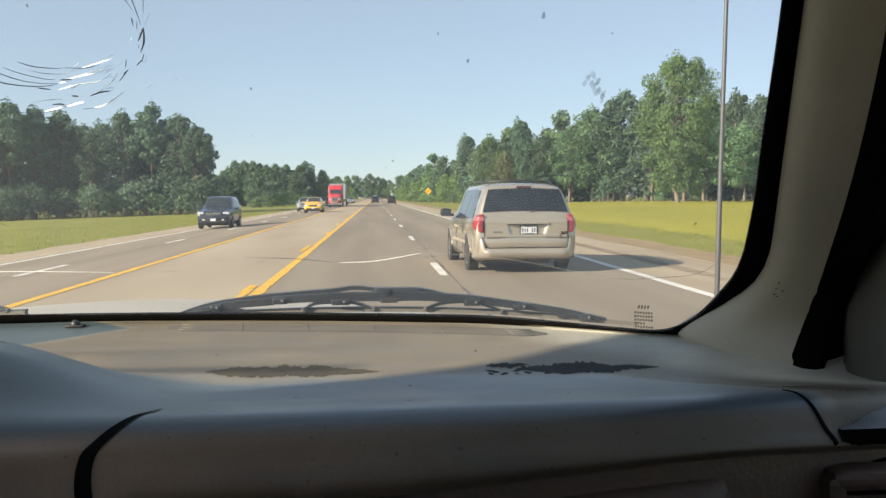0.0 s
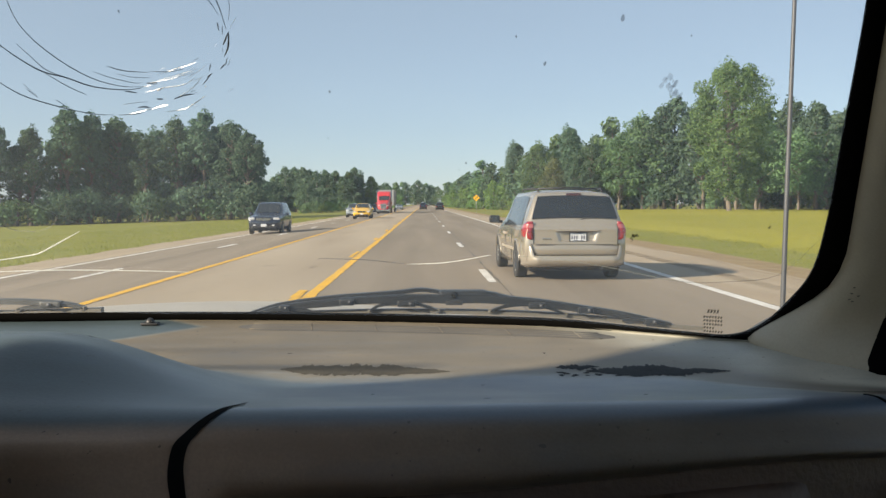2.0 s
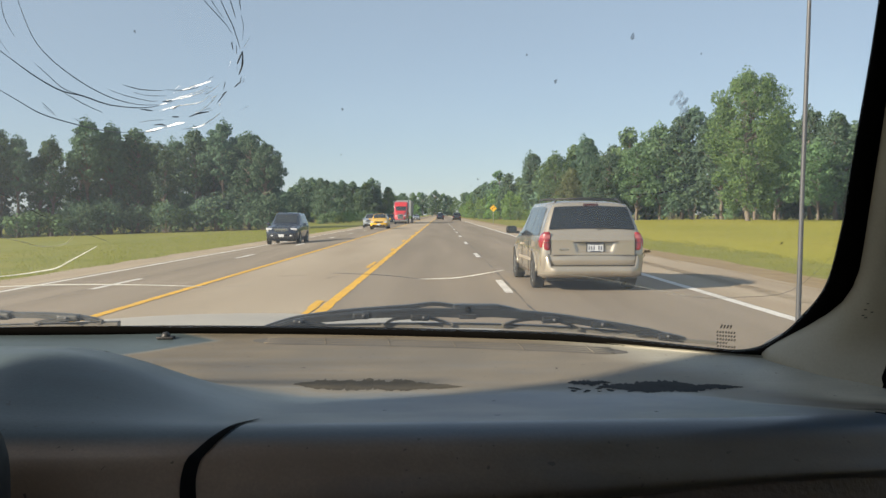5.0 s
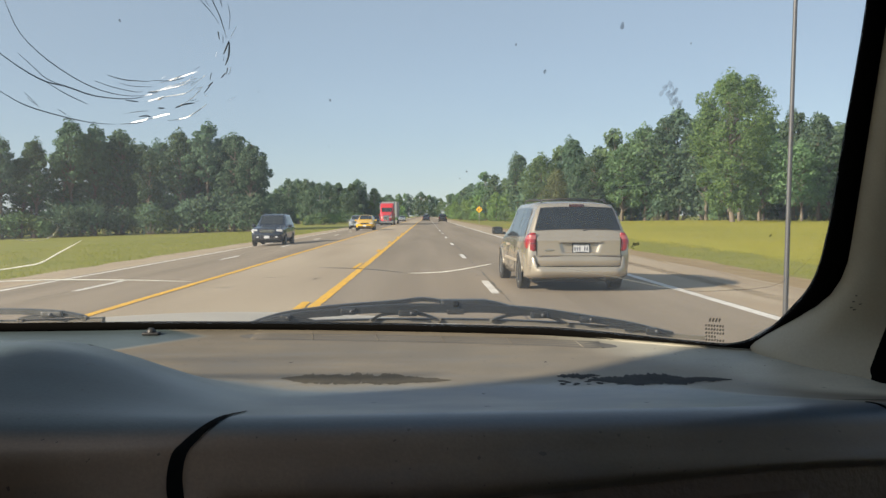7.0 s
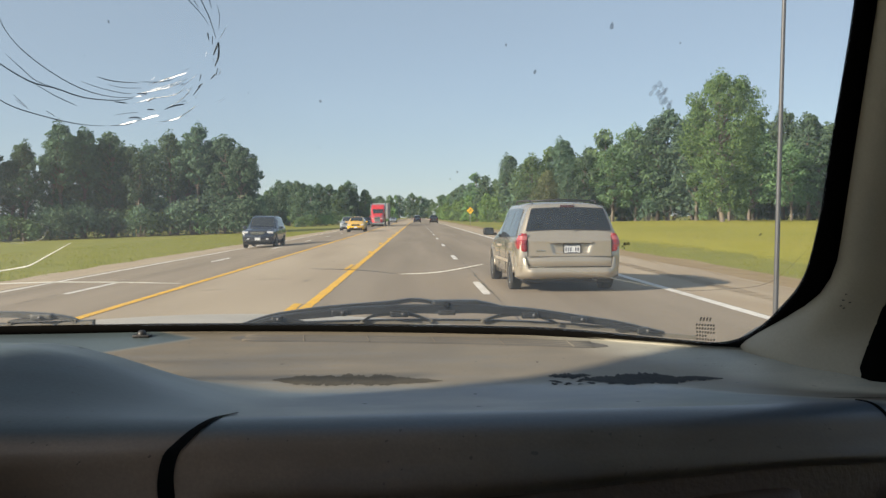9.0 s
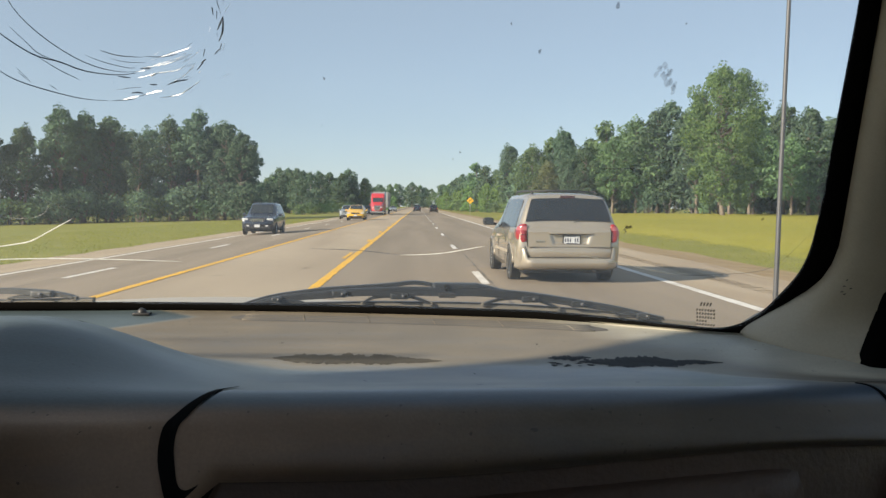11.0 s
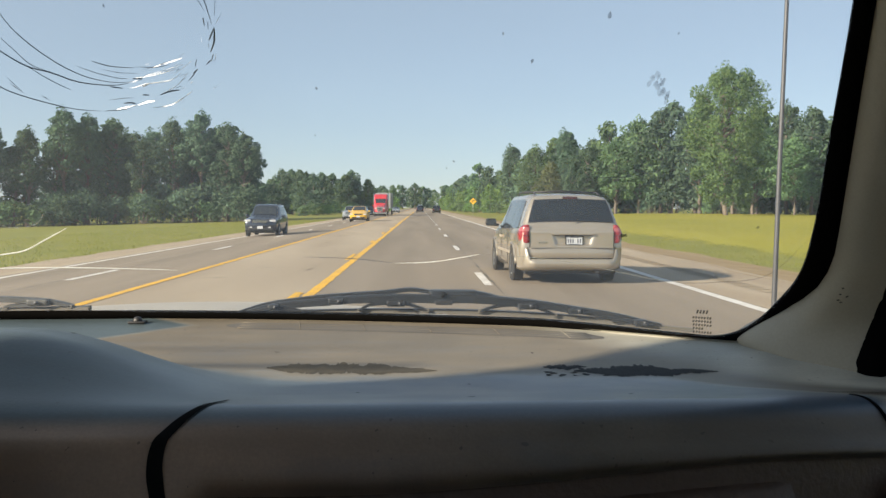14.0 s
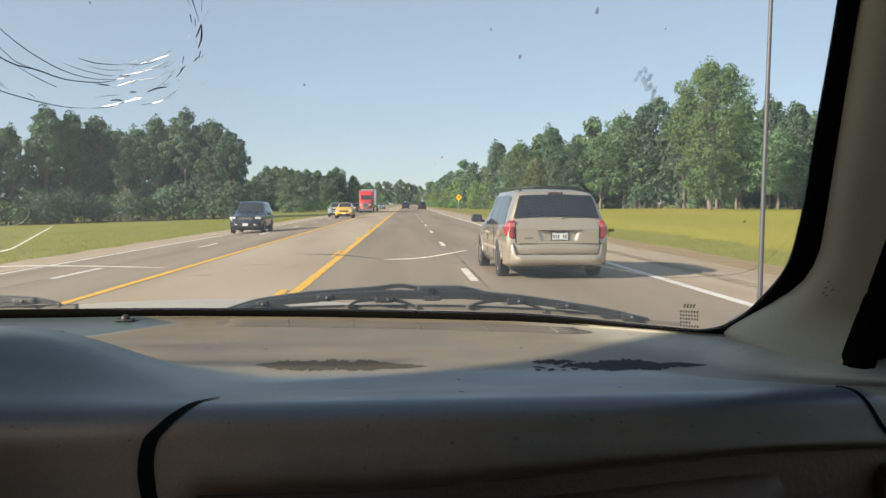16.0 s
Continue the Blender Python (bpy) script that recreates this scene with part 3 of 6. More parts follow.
OAK = "broad leafy green tree with a lobed crown at the wood's edge"
PINE = "tall dark green pine with a bare lower trunk"
YOUNG = "young light green tree with leaves down to the ground"
protos = {
    "oak1": make_tree(11, 16, 5.2, 0.24, M_leaf_a, 0.215, OAK, lobes=38, per_lobe=165, puff=.74),
    "oak2": make_tree(12, 15, 5.8, 0.22, M_leaf_d, 0.215, OAK, lobes=38, per_lobe=165, puff=.74, shape=0.6),
    "oak3": make_tree(13, 17, 4.6, 0.28, M_leaf_c, 0.215, OAK, lobes=38, per_lobe=160, puff=.74, shape=-0.5),
    "pine1": make_tree(14, 18, 3.8, 0.50, M_leaf_c, 0.20, PINE, lobes=34, per_lobe=160, puff=.74),
    "pine2": make_tree(15, 17, 4.2, 0.42, M_leaf_c, 0.20, PINE, lobes=34, per_lobe=160, puff=.74, shape=0.5),
    "far1": make_tree(41, 16, 5.0, 0.08, M_leaf_a, 0.42, OAK, lobes=15, per_lobe=120),
    "far2": make_tree(42, 15, 5.4, 0.06, M_leaf_c, 0.42, OAK, lobes=15, per_lobe=120, shape=0.6),
    "far3": make_tree(43, 17, 4.4, 0.15, M_leaf_c, 0.40, PINE, lobes=15, per_lobe=120, shape=-0.5),
    "young": make_tree(16, 9, 3.0, 0.02, M_leaf_b, 0.26, YOUNG, lobes=14, per_lobe=120, shape=-0.6),
    "shrub1": make_shrub(17, 4.2, 3.4, M_leaf_a, 0.24, "dense green shrub under the trees"),
    "shrub2": make_shrub(18, 3.0, 2.8, M_leaf_b, 0.22, "light green bush at the wood's edge"),
    "shrub3": make_shrub(19, 5.5, 3.6, M_leaf_c, 0.26, "dark leafy thicket under the trees"),
}
used = set()


def plant(kind, x, y, s, rg, sz=None):
    """Sets the first of a kind in place, then copies."""
    m = pose(x, y, ground_z(x) - 0.1, 0, 0, rg.uniform(0, 360))
    ob = protos[kind]
    if kind not in used:
        used.add(kind)
        ob.matrix_basis = m
    else:
        ob = copy_thing(ob, m)
    ob.scale = (s, s, (sz or s))
    return ob


rg = random.Random(77)
# the great light-green tree before the wood
big = make_tree(24, 22.3, 7.0, 0.10, M_leaf_e, 0.17, "great spreading full green tree before the wood", lobes=110, per_lobe=310, shape=-0.3, puff=.52, blunt=.12)
big.matrix_basis = pose(43.6, 131, ground_z(43.6) - 0.1)
# right wood: its front along the far side of the crop field
for row, (dy, n) in enumerate(((0, 26), (7, 24), (15, 22))):
    for i in range(n):
        f = i / (n - 1)
        x = 24 + f * 100 + rg.uniform(-1.6, 1.6)
        y = 178 - 26 * smoothstep(24, 60, x) + dy + rg.uniform(-2.5, 2.5)
        if row == 0 and 40 < x < 49:
            continue
        k = rg.choice(["oak1", "oak2", "oak3", "oak1", "pine2"] if row < 2 else ["far1", "far2", "far3"])
        plant(k, x, y, rg.uniform(0.86, 1.12) * (1.16 if row else 0.98) * (.80 + .20 * smoothstep(33, 42, x)), rg)
        if rg.random() < (.6 if row == 0 else .5):
            plant(rg.choice(["shrub1", "shrub3", "shrub3"]), x + rg.uniform(-2, 2), y + (1.5 if row == 0 else -2), rg.uniform(0.6, 1.0), rg)
for i in range(30):
    x = 26 + 3.4 * i + rg.uniform(-1, 1)
    plant("shrub3", x, 186 - 24 * smoothstep(24, 60, x) + rg.uniform(-2, 2), rg.uniform(1.0, 1.4), rg)
for i in range(28):
    x = -30 - 3.6 * i + rg.uniform(-1, 1)
    plant("shrub3", x, 160 + rg.uniform(-2, 2), rg.uniform(0.7, 1.1), rg)
for i in range(34):
    x = 22 + 3.3 * i + rg.uniform(-1, 1)
    plant(rg.choice(["shrub3", "shrub1"]), x, 205 - 22 * smoothstep(24, 60, x) + rg.uniform(-2, 2), rg.uniform(1.4, 1.9), rg)
# right wood, running beside the road into the distance
plant("pine2", 22.5, 226, 1.02, rg)
for i in range(46):
    f = i / 45
    y = 196 + 420 * f ** 1.3
    x = 24.5 - 9 * smoothstep(200, 320, y) + rg.uniform(-1.5, 1.5)
    plant(rg.choice(["far1", "far2", "far3", "young", "far1"]), x + rg.choice([2, 6, 11, 16]), y + rg.uniform(-3, 3), rg.uniform(0.72, 1.0), rg)
    plant(rg.choice(["young", "shrub1", "shrub2"]), x - 1.5, y, rg.uniform(0.7, 1.0), rg)
# left wood across the mown field
for row, (dy, n) in enumerate(((0, 24), (6, 22), (13, 16))):
    for i in range(n):
        f = i / (n - 1)
        x = -27.5 - f * 92 + rg.uniform(-1.5, 1.5)
        y = 144 + dy + rg.uniform(-2.0, 2.0) - 8 * f + 5 * math.sin(f * 9)
        k = rg.choice(["pine1", "pine1", "pine2", "pine2", "oak3"] if row < 2 else ["oak3", "pine2", "far3"])
        h = 0.97 + 0.09 * math.sin(x * 0.33) + 0.05 * math.sin(x * 0.9)
        plant(k, x, y, rg.uniform(0.90, 1.04) * h * (0.80 if i == 0 else 0.93 if i == 1 else 1), rg)
        plant(rg.choice(["shrub1", "shrub3", "shrub3"]), x + rg.uniform(-2, 2), y - 2.0 - 1.5 * rg.random(), rg.uniform(0.7, 1.25), rg)
        if row == 0 and i < 9:
            plant(rg.choice(["shrub3", "shrub1", "shrub3"]), x + rg.uniform(-1, 2), y - 3.5, rg.uniform(0.8, 1.1), rg)
# left wood beyond, lower in the view, following the far lanes
for i in range(64):
    f = i / 63
    y = 235 + 400 * f ** 1.2
    x = -31 + 12 * smoothstep(250, 500, y) + rg.uniform(-2, 2)
    plant(rg.choice(["far1", "far2", "far3", "far3", "young"]), x - rg.choice([0, 4, 9, 15, 22, 30]), y + rg.uniform(-4, 4), rg.uniform(0.60, 0.82), rg)
    if i % 2 == 0:
        plant(rg.choice(["shrub1", "shrub2", "young"]), x + 3.5, y, rg.uniform(0.7, 1.0), rg)
for i in range(46):
    f = i / 45
    x = -120 + 98 * f + rg.uniform(-2, 2)
    y = 300 + 60 * f + rg.uniform(-4, 4)
    plant(rg.choice(["far1", "far2", "far3"]), x, y, rg.uniform(0.76, 1.02) * (.8 if x < -58 else 1), rg)
    plant(rg.choice(["shrub1", "shrub3"]), x + 1.5, y - 5, rg.uniform(0.9, 1.3), rg)
# wood that closes the view down the road
for i in range(44):
    x = -75 + 150 * i / 43 + rg.uniform(-2, 2)
    y = 690 + rg.uniform(0, 60) + (60 if abs(x) < 10 else 0)
    plant(rg.choice(["far1", "far2", "far3"]), x, y, rg.uniform(0.95, 1.3), rg)


def tufts(name, spots, size, material, label, category, rg_, blades=5):
    verts, faces = [], []
    for x, y in spots:
        z = ground_z(x) - 0.03
        for _ in range(blades):
            a = rg_.uniform(0, 6.28)
            h = size * rg_.uniform(0.5, 1.3)
            w = h * rg_.uniform(0.08, 0.18)
            ca, sa = math.cos(a), math.sin(a)
            px, py = x + rg_.uniform(-.25, .25), y + rg_.uniform(-.25, .25)
            lx, ly = rg_.uniform(-.4, .4) * h, rg_.uniform(-.4, .4) * h
            n = len(verts)
            verts += [(px - ca * w, py - sa * w, z), (px + ca * w, py + sa * w, z), (px + lx, py + ly, z + h)]
            faces.append((n, n + 1, n + 2))
    return tagged(mesh_ob(name, verts, faces, material, None, "", False), label, category, kind="stuff")


rg2 = random.Random(5)
spots = [(rg2.uniform(9.3, 11.0) + rg2.random() ** 2 * 9, 12 + 110 * rg2.random() ** 1.3) for _ in range(9000)]
tufts("verge_grass", spots, 0.06, M_blade, "rough green and straw grass along the verge", "grass", rg2)
spots = [(-12.7 - 16 * rg2.random() ** 1.4, 18 + 120 * rg2.random() ** 1.2) for _ in range(8000)]
tufts("verge_grass", spots, 0.09, M_blade, "rough green and straw grass along the verge", "grass", rg2)
# the crop field: a raised leafy sheet in rows
crop_rows = []
cys = [10 + i * 1.6 for i in range(98)]
cxs = [12.5 + i * 1.1 for i in range(96)]
for y in cys:
    crop_rows.append([(x + .5 * noise.noise(Vector((x, y * .2, 4))), y, ground_z(x) + (-0.08 + 0.24 * smoothstep(12.5, 17.5, x)) + 0.06 * noise.noise(Vector((x * .8, y * .5, 1)))) for x in cxs])
cv, cf = grid(crop_rows)
tagged(mesh_ob("crop_field", cv, cf, M_crop), "level field of yellow-green soybean crop before the woods", "crop field", kind="stuff")
cl_v, cl_f = [], []
for _ in range(34000):
    x, y = 12.8 + 90 * rg2.random() ** 1.3, 12 + 140 * rg2.random()
    z = ground_z(x) - .08 + 0.23 * smoothstep(12.5, 17.5, x) + rg2.uniform(0, .04)
    n, s, a = len(cl_v), rg2.uniform(.06, .14), rg2.uniform(0, 6.28)
    ca, sa = math.cos(a) * s, math.sin(a) * s
    cl_v += [(x - ca, y - sa, z), (x + sa * .7, y - ca * .7, z + s * .10), (x + ca, y + sa, z + .01), (x - sa * .7, y + ca * .7, z + s * .06)]
    cl_f.append((n, n + 1, n + 2, n + 3))
tagged(mesh_ob("crop_leaves", cl_v, cl_f, M_cropleaf), "yellow-green soybean leaves standing over the field", "crop", kind="stuff")


# ---- vehicles ----
def car_shell(stations, n_top=9):
    """A body lofted over stations (y, z_low, z_belt, z_top, half_low, half_mid, half_top)."""
    rows = []
    for y, z0, zb, zt, w0, wm, wt in stations:
        side = [(w0 * .9, z0), (w0, z0 + .03), (wm - .01, z0 + (zb - z0) * .28), (wm, z0 + (zb - z0) * .55), (wm - .012, z0 + (zb - z0) * .86), (wm - .035, zb)]
        k = min(1.0, max(0.0, (zt - zb) / 0.25))
        side += [(wm - .035 + (wt - wm + .035) * .5 * k - .02 * (1 - k), zb + (zt - zb) * .5), (wt, zt - .055 * k - .01), (wt - .045, zt - .012 * k)]
        top = [(wt - .045) * (1 - 2 * (i + 1) / (n_top + 1)) for i in range(n_top)]
        half = [(x, y, z) for x, z in side]
        crown = [(x, y, zt + .028 * (1 - (x / max(.1, wt)) ** 2)) for x in top]
        rows.append(half + crown + [(-x, y, z) for x, z in reversed(side)])
    verts, faces = grid(rows, True)
    n = len(rows[0])
    faces.append(tuple(range(n))[::-1])
    faces.append(tuple(range(len(verts) - n, len(verts))))
    return verts, faces


def at_y(stations, y):
    for a, b in zip(stations, stations[1:]):
        if a[0] <= y <= b[0]:
            f = (y - a[0]) / max(1e-6, b[0] - a[0])
            return [p + (q - p) * f for p, q in zip(a, b)]
    return list(stations[0] if y < stations[0][0] else stations[-1])


def side_pane(name, stations, corners, side, material, parent, label="", proud=0.014, n=18):
    """A side window between four (y, share of the height from belt to roof) corners: rear low, front low, front high, rear high."""
    (a, va), (b, vb), (c, vc), (d, vd) = corners
    rows = []
    for i in range(n + 1):
        f = i / n
        row = []
        for j in range(4):
            g = j / 3
            y = (a + (b - a) * f) * (1 - g) + (d + (c - d) * f) * g
            v = (va + (vb - va) * f) * (1 - g) + (vd + (vc - vd) * f) * g
            _, z0, zb, zt, w0, wm, wt = at_y(stations, y)
            lo, hi = wm - .035, wt
            row.append((side * (lo + (hi - lo) * v + proud), y, zb + (zt - .06 - zb) * v))
        rows.append(row)
    verts, faces = grid(rows)
    return mesh_ob(name, verts, faces if side < 0 else [f[::-1] for f in faces], material, parent, label)


def top_pane(name, stations, y0, y1, share0, share1, material, parent, label="", proud=0.008, n=6, m=9):
    """A windscreen or rear window laid over the sloping top between y0 and y1."""
    rows = []
    for i in range(n + 1):
        f = i / n
        y = y0 + (y1 - y0) * f
        _, z0, zb, zt, w0, wm, wt = at_y(stations, y)
        sh = share0 + (share1 - share0) * f
        rows.append([(wt * sh * (2 * j / m - 1), y - proud * (1 if y1 > y0 and y0 < 1 else -1), zt + .028 * (1 - (sh * (2 * j / m - 1)) ** 2) + proud) for j in range(m + 1)])
    verts, faces = grid(rows)
    return mesh_ob(name, verts, faces, material, parent, label)


def make_wheel(parent, x, y, r, width, side, spokes=9):
    """A wheel > tyre, rim; its face looks to side."""
    w = new("wheel")
    w.parent = parent
    w.matrix_basis = pose(x, y, r) @ Matrix.Diagonal((side, 1, 1, 1))
    v, f = lathe([(-width / 2, r * .62), (-width / 2, r * .93), (-width * .42, r * .99), (-width * .2, r), (width * .2, r), (width * .42, r * .99), (width / 2, r * .93), (width / 2 + .004, r * .8), (width / 2, r * .66), (width * .32, r * .62)])
    mesh_ob("tyre", v, f, M_tyre, w)
    v, f = lathe([(width * .30, r * .64), (width * .44, r * .63), (width * .40, r * .57), (width * .26, r * .54), (width * .25, r * .2), (width * .36, r * .17), (width * .38, .001)])
    for k in range(spokes):
        a = 2 * math.pi * k / spokes
        ca, sa = math.cos(a), math.sin(a)
        n = len(v)
        for rr, hw in ((r * .15, r * .055), (r * .58, r * .075)):
            for s, dx in ((-1, .35), (1, .35), (1, .25), (-1, .25)):
                v.append((width * dx + .012, ca * rr - sa * hw * s, sa * rr + ca * hw * s))
        f += [(n, n + 1, n + 5, n + 4), (n + 1, n + 2, n + 6, n + 5), (n + 3, n, n + 4, n + 7)]
    mesh_ob("rim", v, f, M_rim, w)
    return w


def arch(parent, x, y, r, side, material):
    """The dark opening over a wheel, with its rolled lip."""
    v, f = lathe([(0, .02), (0.006, r * 1.0), (0.012, r * 1.13), (0.004, r * 1.19)], 30)
    v = [(side * a + x, b + y, max(.17, c + r)) for a, b, c in v]
    return mesh_ob("wheel_arch", v, f, material, parent)


def mirror(parent, x, y, z, side, material):
    bm = bmesh.new()
    add_box(bm, (x + side * .13, y, z), (.20, .12, .15), .03)
    add_box(bm, (x + side * .03, y + .01, z - .03), (.09, .05, .05), .01)
    return part("side_mirror", bm, material, parent, smooth=True)


# the champagne minivan in the next lane
VAN = [
    (0.00, .36, .98, 1.00, .86, .945, .86), (0.03, .30, .99, 1.03, .90, .965, .875), (.10, .27, 1.0, 1.23, .92, .975, .845),
    (.17, .25, 1.0, 1.44, .93, .985, .80), (.24, .24, 1.0, 1.60, .94, .99, .76), (.34, .23, 1.0, 1.665, .945, .995, .735), 
    (1.2, .22, .99, 1.705, .95, 1.0, .74), (2.9, .22, .97, 1.69, .95, 1.0, .735), (3.2, .22, .96, 1.63, .95, .998, .72),
    (3.6, .22, .95, 1.40, .95, .995, .72), (4.0, .22, .94, 1.13, .95, .99, .74), (4.5, .23, .86, .95, .94, .97, .76),
    (4.85, .25, .76, .84, .90, .92, .70), (5.08, .36, .58, .62, .66, .68, .5)]
van = thing("minivan", "champagne beige minivan with dark rear glass driving in the next lane", "car", at=(2.86, 17.35, 0), turn=2.0)
v, f = car_shell(VAN)
body = mesh_ob("body", v, f, M_champ, van)
top_pane("rear_window", VAN, .075, .232, .955, .90, M_tint, van, "dark tinted rear window", proud=0.012)
for side in (-1, 1):
    side_pane("quarter_window", VAN, ((.50, .10), (1.62, .07), (1.62, .95), (.72, .95)), side, M_tint2, van, "grey tinted quarter window")
    side_pane("sliding_door_window", VAN, ((1.66, .07), (2.66, .05), (2.66, .95), (1.66, .95)), side, M_tint2, van)
    side_pane("front_door_window", VAN, ((2.74, .05), (3.86, .05), (3.22, .93), (2.74, .95)), side, M_tint2, van)
    for y in (2.62, 2.82):
        bm = bmesh.new()
        add_box(bm, (side * 1.005, y, .84), (.035, .15, .05), .012)
        part("door_handle", bm, M_champ2, van, smooth=True)
    box("side_moulding", (side * 1.003, 2.2, .56), (.022, 2.0, .055), M_champ2, van, .008)
    box("door_seam", (side * .997, 1.64, .63), (.008, .012, .66), M_seam, van, .002)
    box("door_seam", (side * 1.0, 2.70, .63), (.008, .012, .66), M_seam, van, .002)
    bm = bmesh.new()
    add_box(bm, (side * .995, .95, .88), (.02, .16, .14), .03)
    part("fuel_flap", bm, M_champ, van) if side < 0 else bm.free()
    # tail lamp wraps the corner: straight against the lift gate, rounded round the flank
    rows = []
    for i in range(15):
        fz = i / 14
        z = .785 + .345 * fz
        q = (1 - abs(2 * fz - 1) ** 3.0) ** .5
        flank = .988 - .30 * max(0, z - .97)
        reach = .05 + .17 * q
        tilt = .022 * fz + (.012 if i in (0, 14) else 0)
        pts = [(.795, .006 + tilt), (.803, -.016 + tilt), (.87, -.020 + tilt), (.925, -.008 + tilt), (flank - .02, .022 + tilt), (flank + .006, .05 + reach * .5), (flank + .004, .05 + reach)]
        pts = [(.795 + (x - .795) * (.60 + .40 * q), y) for x, y in pts]
        if i in (0, 14):
            pts = [(x + .012 if x < .9 else x - .006, y) for x, y in pts]
        rows.append([(side * x, y, z) for x, y in pts])
    vv, ff = grid(rows)
    lamp = mesh_ob("tail_lamp", vv, ff, M_tail, van, "red tail lamp lens")
    vv, ff = grid([[(x + side * .002, y - .003, z) for x, y, z in r[1:6]] for r in rows[9:13]])
    mesh_ob("reversing_lens", vv, ff, M_tail_clear, lamp, "pale pink lamp band")
    box("lamp_divider", (side * .868, -.012, .93), (.11, .012, .010), M_tail_dark, lamp, .003)
    make_wheel(van, side * .905, .98, .335, .215, side)
    make_wheel(van, side * .90, 4.02, .335, .215, side)
    arch(van, side * .992, .98, .335, side, M_blackp)
    arch(van, side * .985, 4.02, .335, side, M_blackp)
    bm = bmesh.new()
    add_box(bm, (side * 1.14, 3.50, 1.12), (.25, .13, .17), .062)
    add_box(bm, (side * 1.01, 3.52, 1.06), (.12, .06, .06), .015)
    glass_m = part("side_mirror", bm, M_blackp, van, smooth=True)
    box("mirror_glass", (side * 1.14, 3.432, 1.12), (.19, .006, .12), M_tint2, glass_m, .02)
    for y in (.98, 4.02):
        tube("arch_lip", [(side * (1.003 - .02 * abs(math.cos(a)) ** 3), y + .415 * math.cos(a), max(.2, .335 + .415 * math.sin(a))) for a in [math.pi * (.02 + .96 * i / 20) for i in range(21)]], .020, M_champ, van, sides=7)
    rail = tube("roof_rail", [(side * .62, .55, 1.70), (side * .63, .7, 1.755), (side * .63, 1.6, 1.77), (side * .63, 2.5, 1.765), (side * .62, 2.7, 1.71)], .018, M_blackp, van)
for y in (1.0, 2.2):
    tube("rack_bar", [(-.63, y, 1.755), (0, y, 1.785), (.63, y, 1.755)], .016, M_blackp, van)
# bumper, lift gate details
def bumper_top(x):
    """The bumper dips below the lift gate and climbs at the corners."""
    return .495 + .205 * smoothstep(.785, .835, abs(x))


rows, gap = [], []
for i in range(49):
    u = -1 + 2 * i / 48
    x = 1.0 * u
    zt = bumper_top(x)
    dy = .26 * max(0, abs(u) - .70) ** 1.6 / .30 ** 1.6 + (.10 if abs(u) > .99 else 0)
    rows.append([(x, y + dy, z) for y, z in ((.03, zt + .004), (-.060, zt), (-.098, zt - .018), (-.118, zt - .055), (-.128, .41), (-.120, .365), (-.098, .325), (-.055, .292), (.06, .280))])
    if abs(x) < .93:
        gap.append((x, -.074 + dy, zt + .004))
vv, ff = grid(rows)
mesh_ob("rear_bumper", vv, ff, M_champ, van, "beige plastic rear bumper")
tube("gate_gap", gap, .008, M_seam, van, sides=5)
rows = []
for i in range(29):
    x = -.80 + 1.60 * i / 28
    lo = bumper_top(x) + .006
    rows.append([(x, y + .05 * (abs(x) / .8) ** 4, max(z, lo)) for y, z in ((.000, .712), (-.028, .700), (-.034, .690), (-.030, .678), (-.052, .668), (-.058, .60), (-.052, .54), (-.040, .50))])
vv, ff = grid(rows)
mesh_ob("lift_gate_sill", vv, ff, M_champ, van)
box("gate_scrape", (0, -.026, .681), (1.50, .006, .005), M_tail_dark, van, .002)


def gate_y(z):
    """How far forward the lift gate's skin lies at a height: upright below, leaning under the glass."""
    return -.046 + .040 * smoothstep(.98, 1.06, z) + .068 * max(0, z - 1.02) / .13


# lift gate skin with the hollow round the number plate
rows = []
for i in range(57):
    x = -.795 + 1.59 * i / 56
    row = []
    for j in range(31):
        z = .70 + .445 * j / 30
        half = .345 + .075 * (z - .72) / .23
        hollow = (1 - smoothstep(half - .08, half, abs(x - .03))) * smoothstep(.725, .775, z) * (1 - smoothstep(.935, .955, z))
        y = gate_y(z) + .020 * (abs(x) / .8) ** 4 + .042 * hollow - .004 * math.exp(-((z - .985) / .02) ** 2)
        row.append((x, y, z))
    rows.append(row)
vv, ff = grid(rows)
mesh_ob("lift_gate", vv, ff, M_champ, van, "champagne lift gate with a hollow for the plate")
for side in (-1, 1):
    tube("lift_gate_seam", [(side * .797, gate_y(z) + .012, z) for z in [.70 + .034 * i for i in range(12)]], .006, M_seam, van, sides=5)
box("gate_handle", (0.03, -.060, .962), (.80, .050, .040), M_champ, van, .014, "long body-coloured lift gate handle strip")
box("handle_shadow_gap", (0.03, -.036, .936), (.74, .020, .010), M_seam, van, .003)
plate = box("number_plate", (0.05, -.012, .835), (.305, .012, .155), M_plate, van, .006, "white number plate in a dark holder")
for k in range(6):
    if k != 3:
        box("plate_bar", (0.05 - .118 + k * .046, -.020, .828), (.020, .006, .070), M_ink, plate, .002)
box("plate_bar", (0.05, -.020, .896), (.17, .006, .012), M_ink, plate, .002)
box("plate_bar", (0.05, -.020, .768), (.21, .006, .010), M_ink, plate, .002)
for p, s in (((.05, -.018, .918), (.34, .016, .014)), ((.05, -.018, .752), (.34, .016, .014)), ((-.114, -.018, .835), (.014, .016, .17)), ((.214, -.018, .835), (.014, .016, .17))):
    box("plate_holder", p, s, M_blackp, plate, .003)
box("high_brake_lamp", (0, .225, 1.640), (.28, .06, .052), M_tail_dark, van, .01, "dark red high brake lamp")
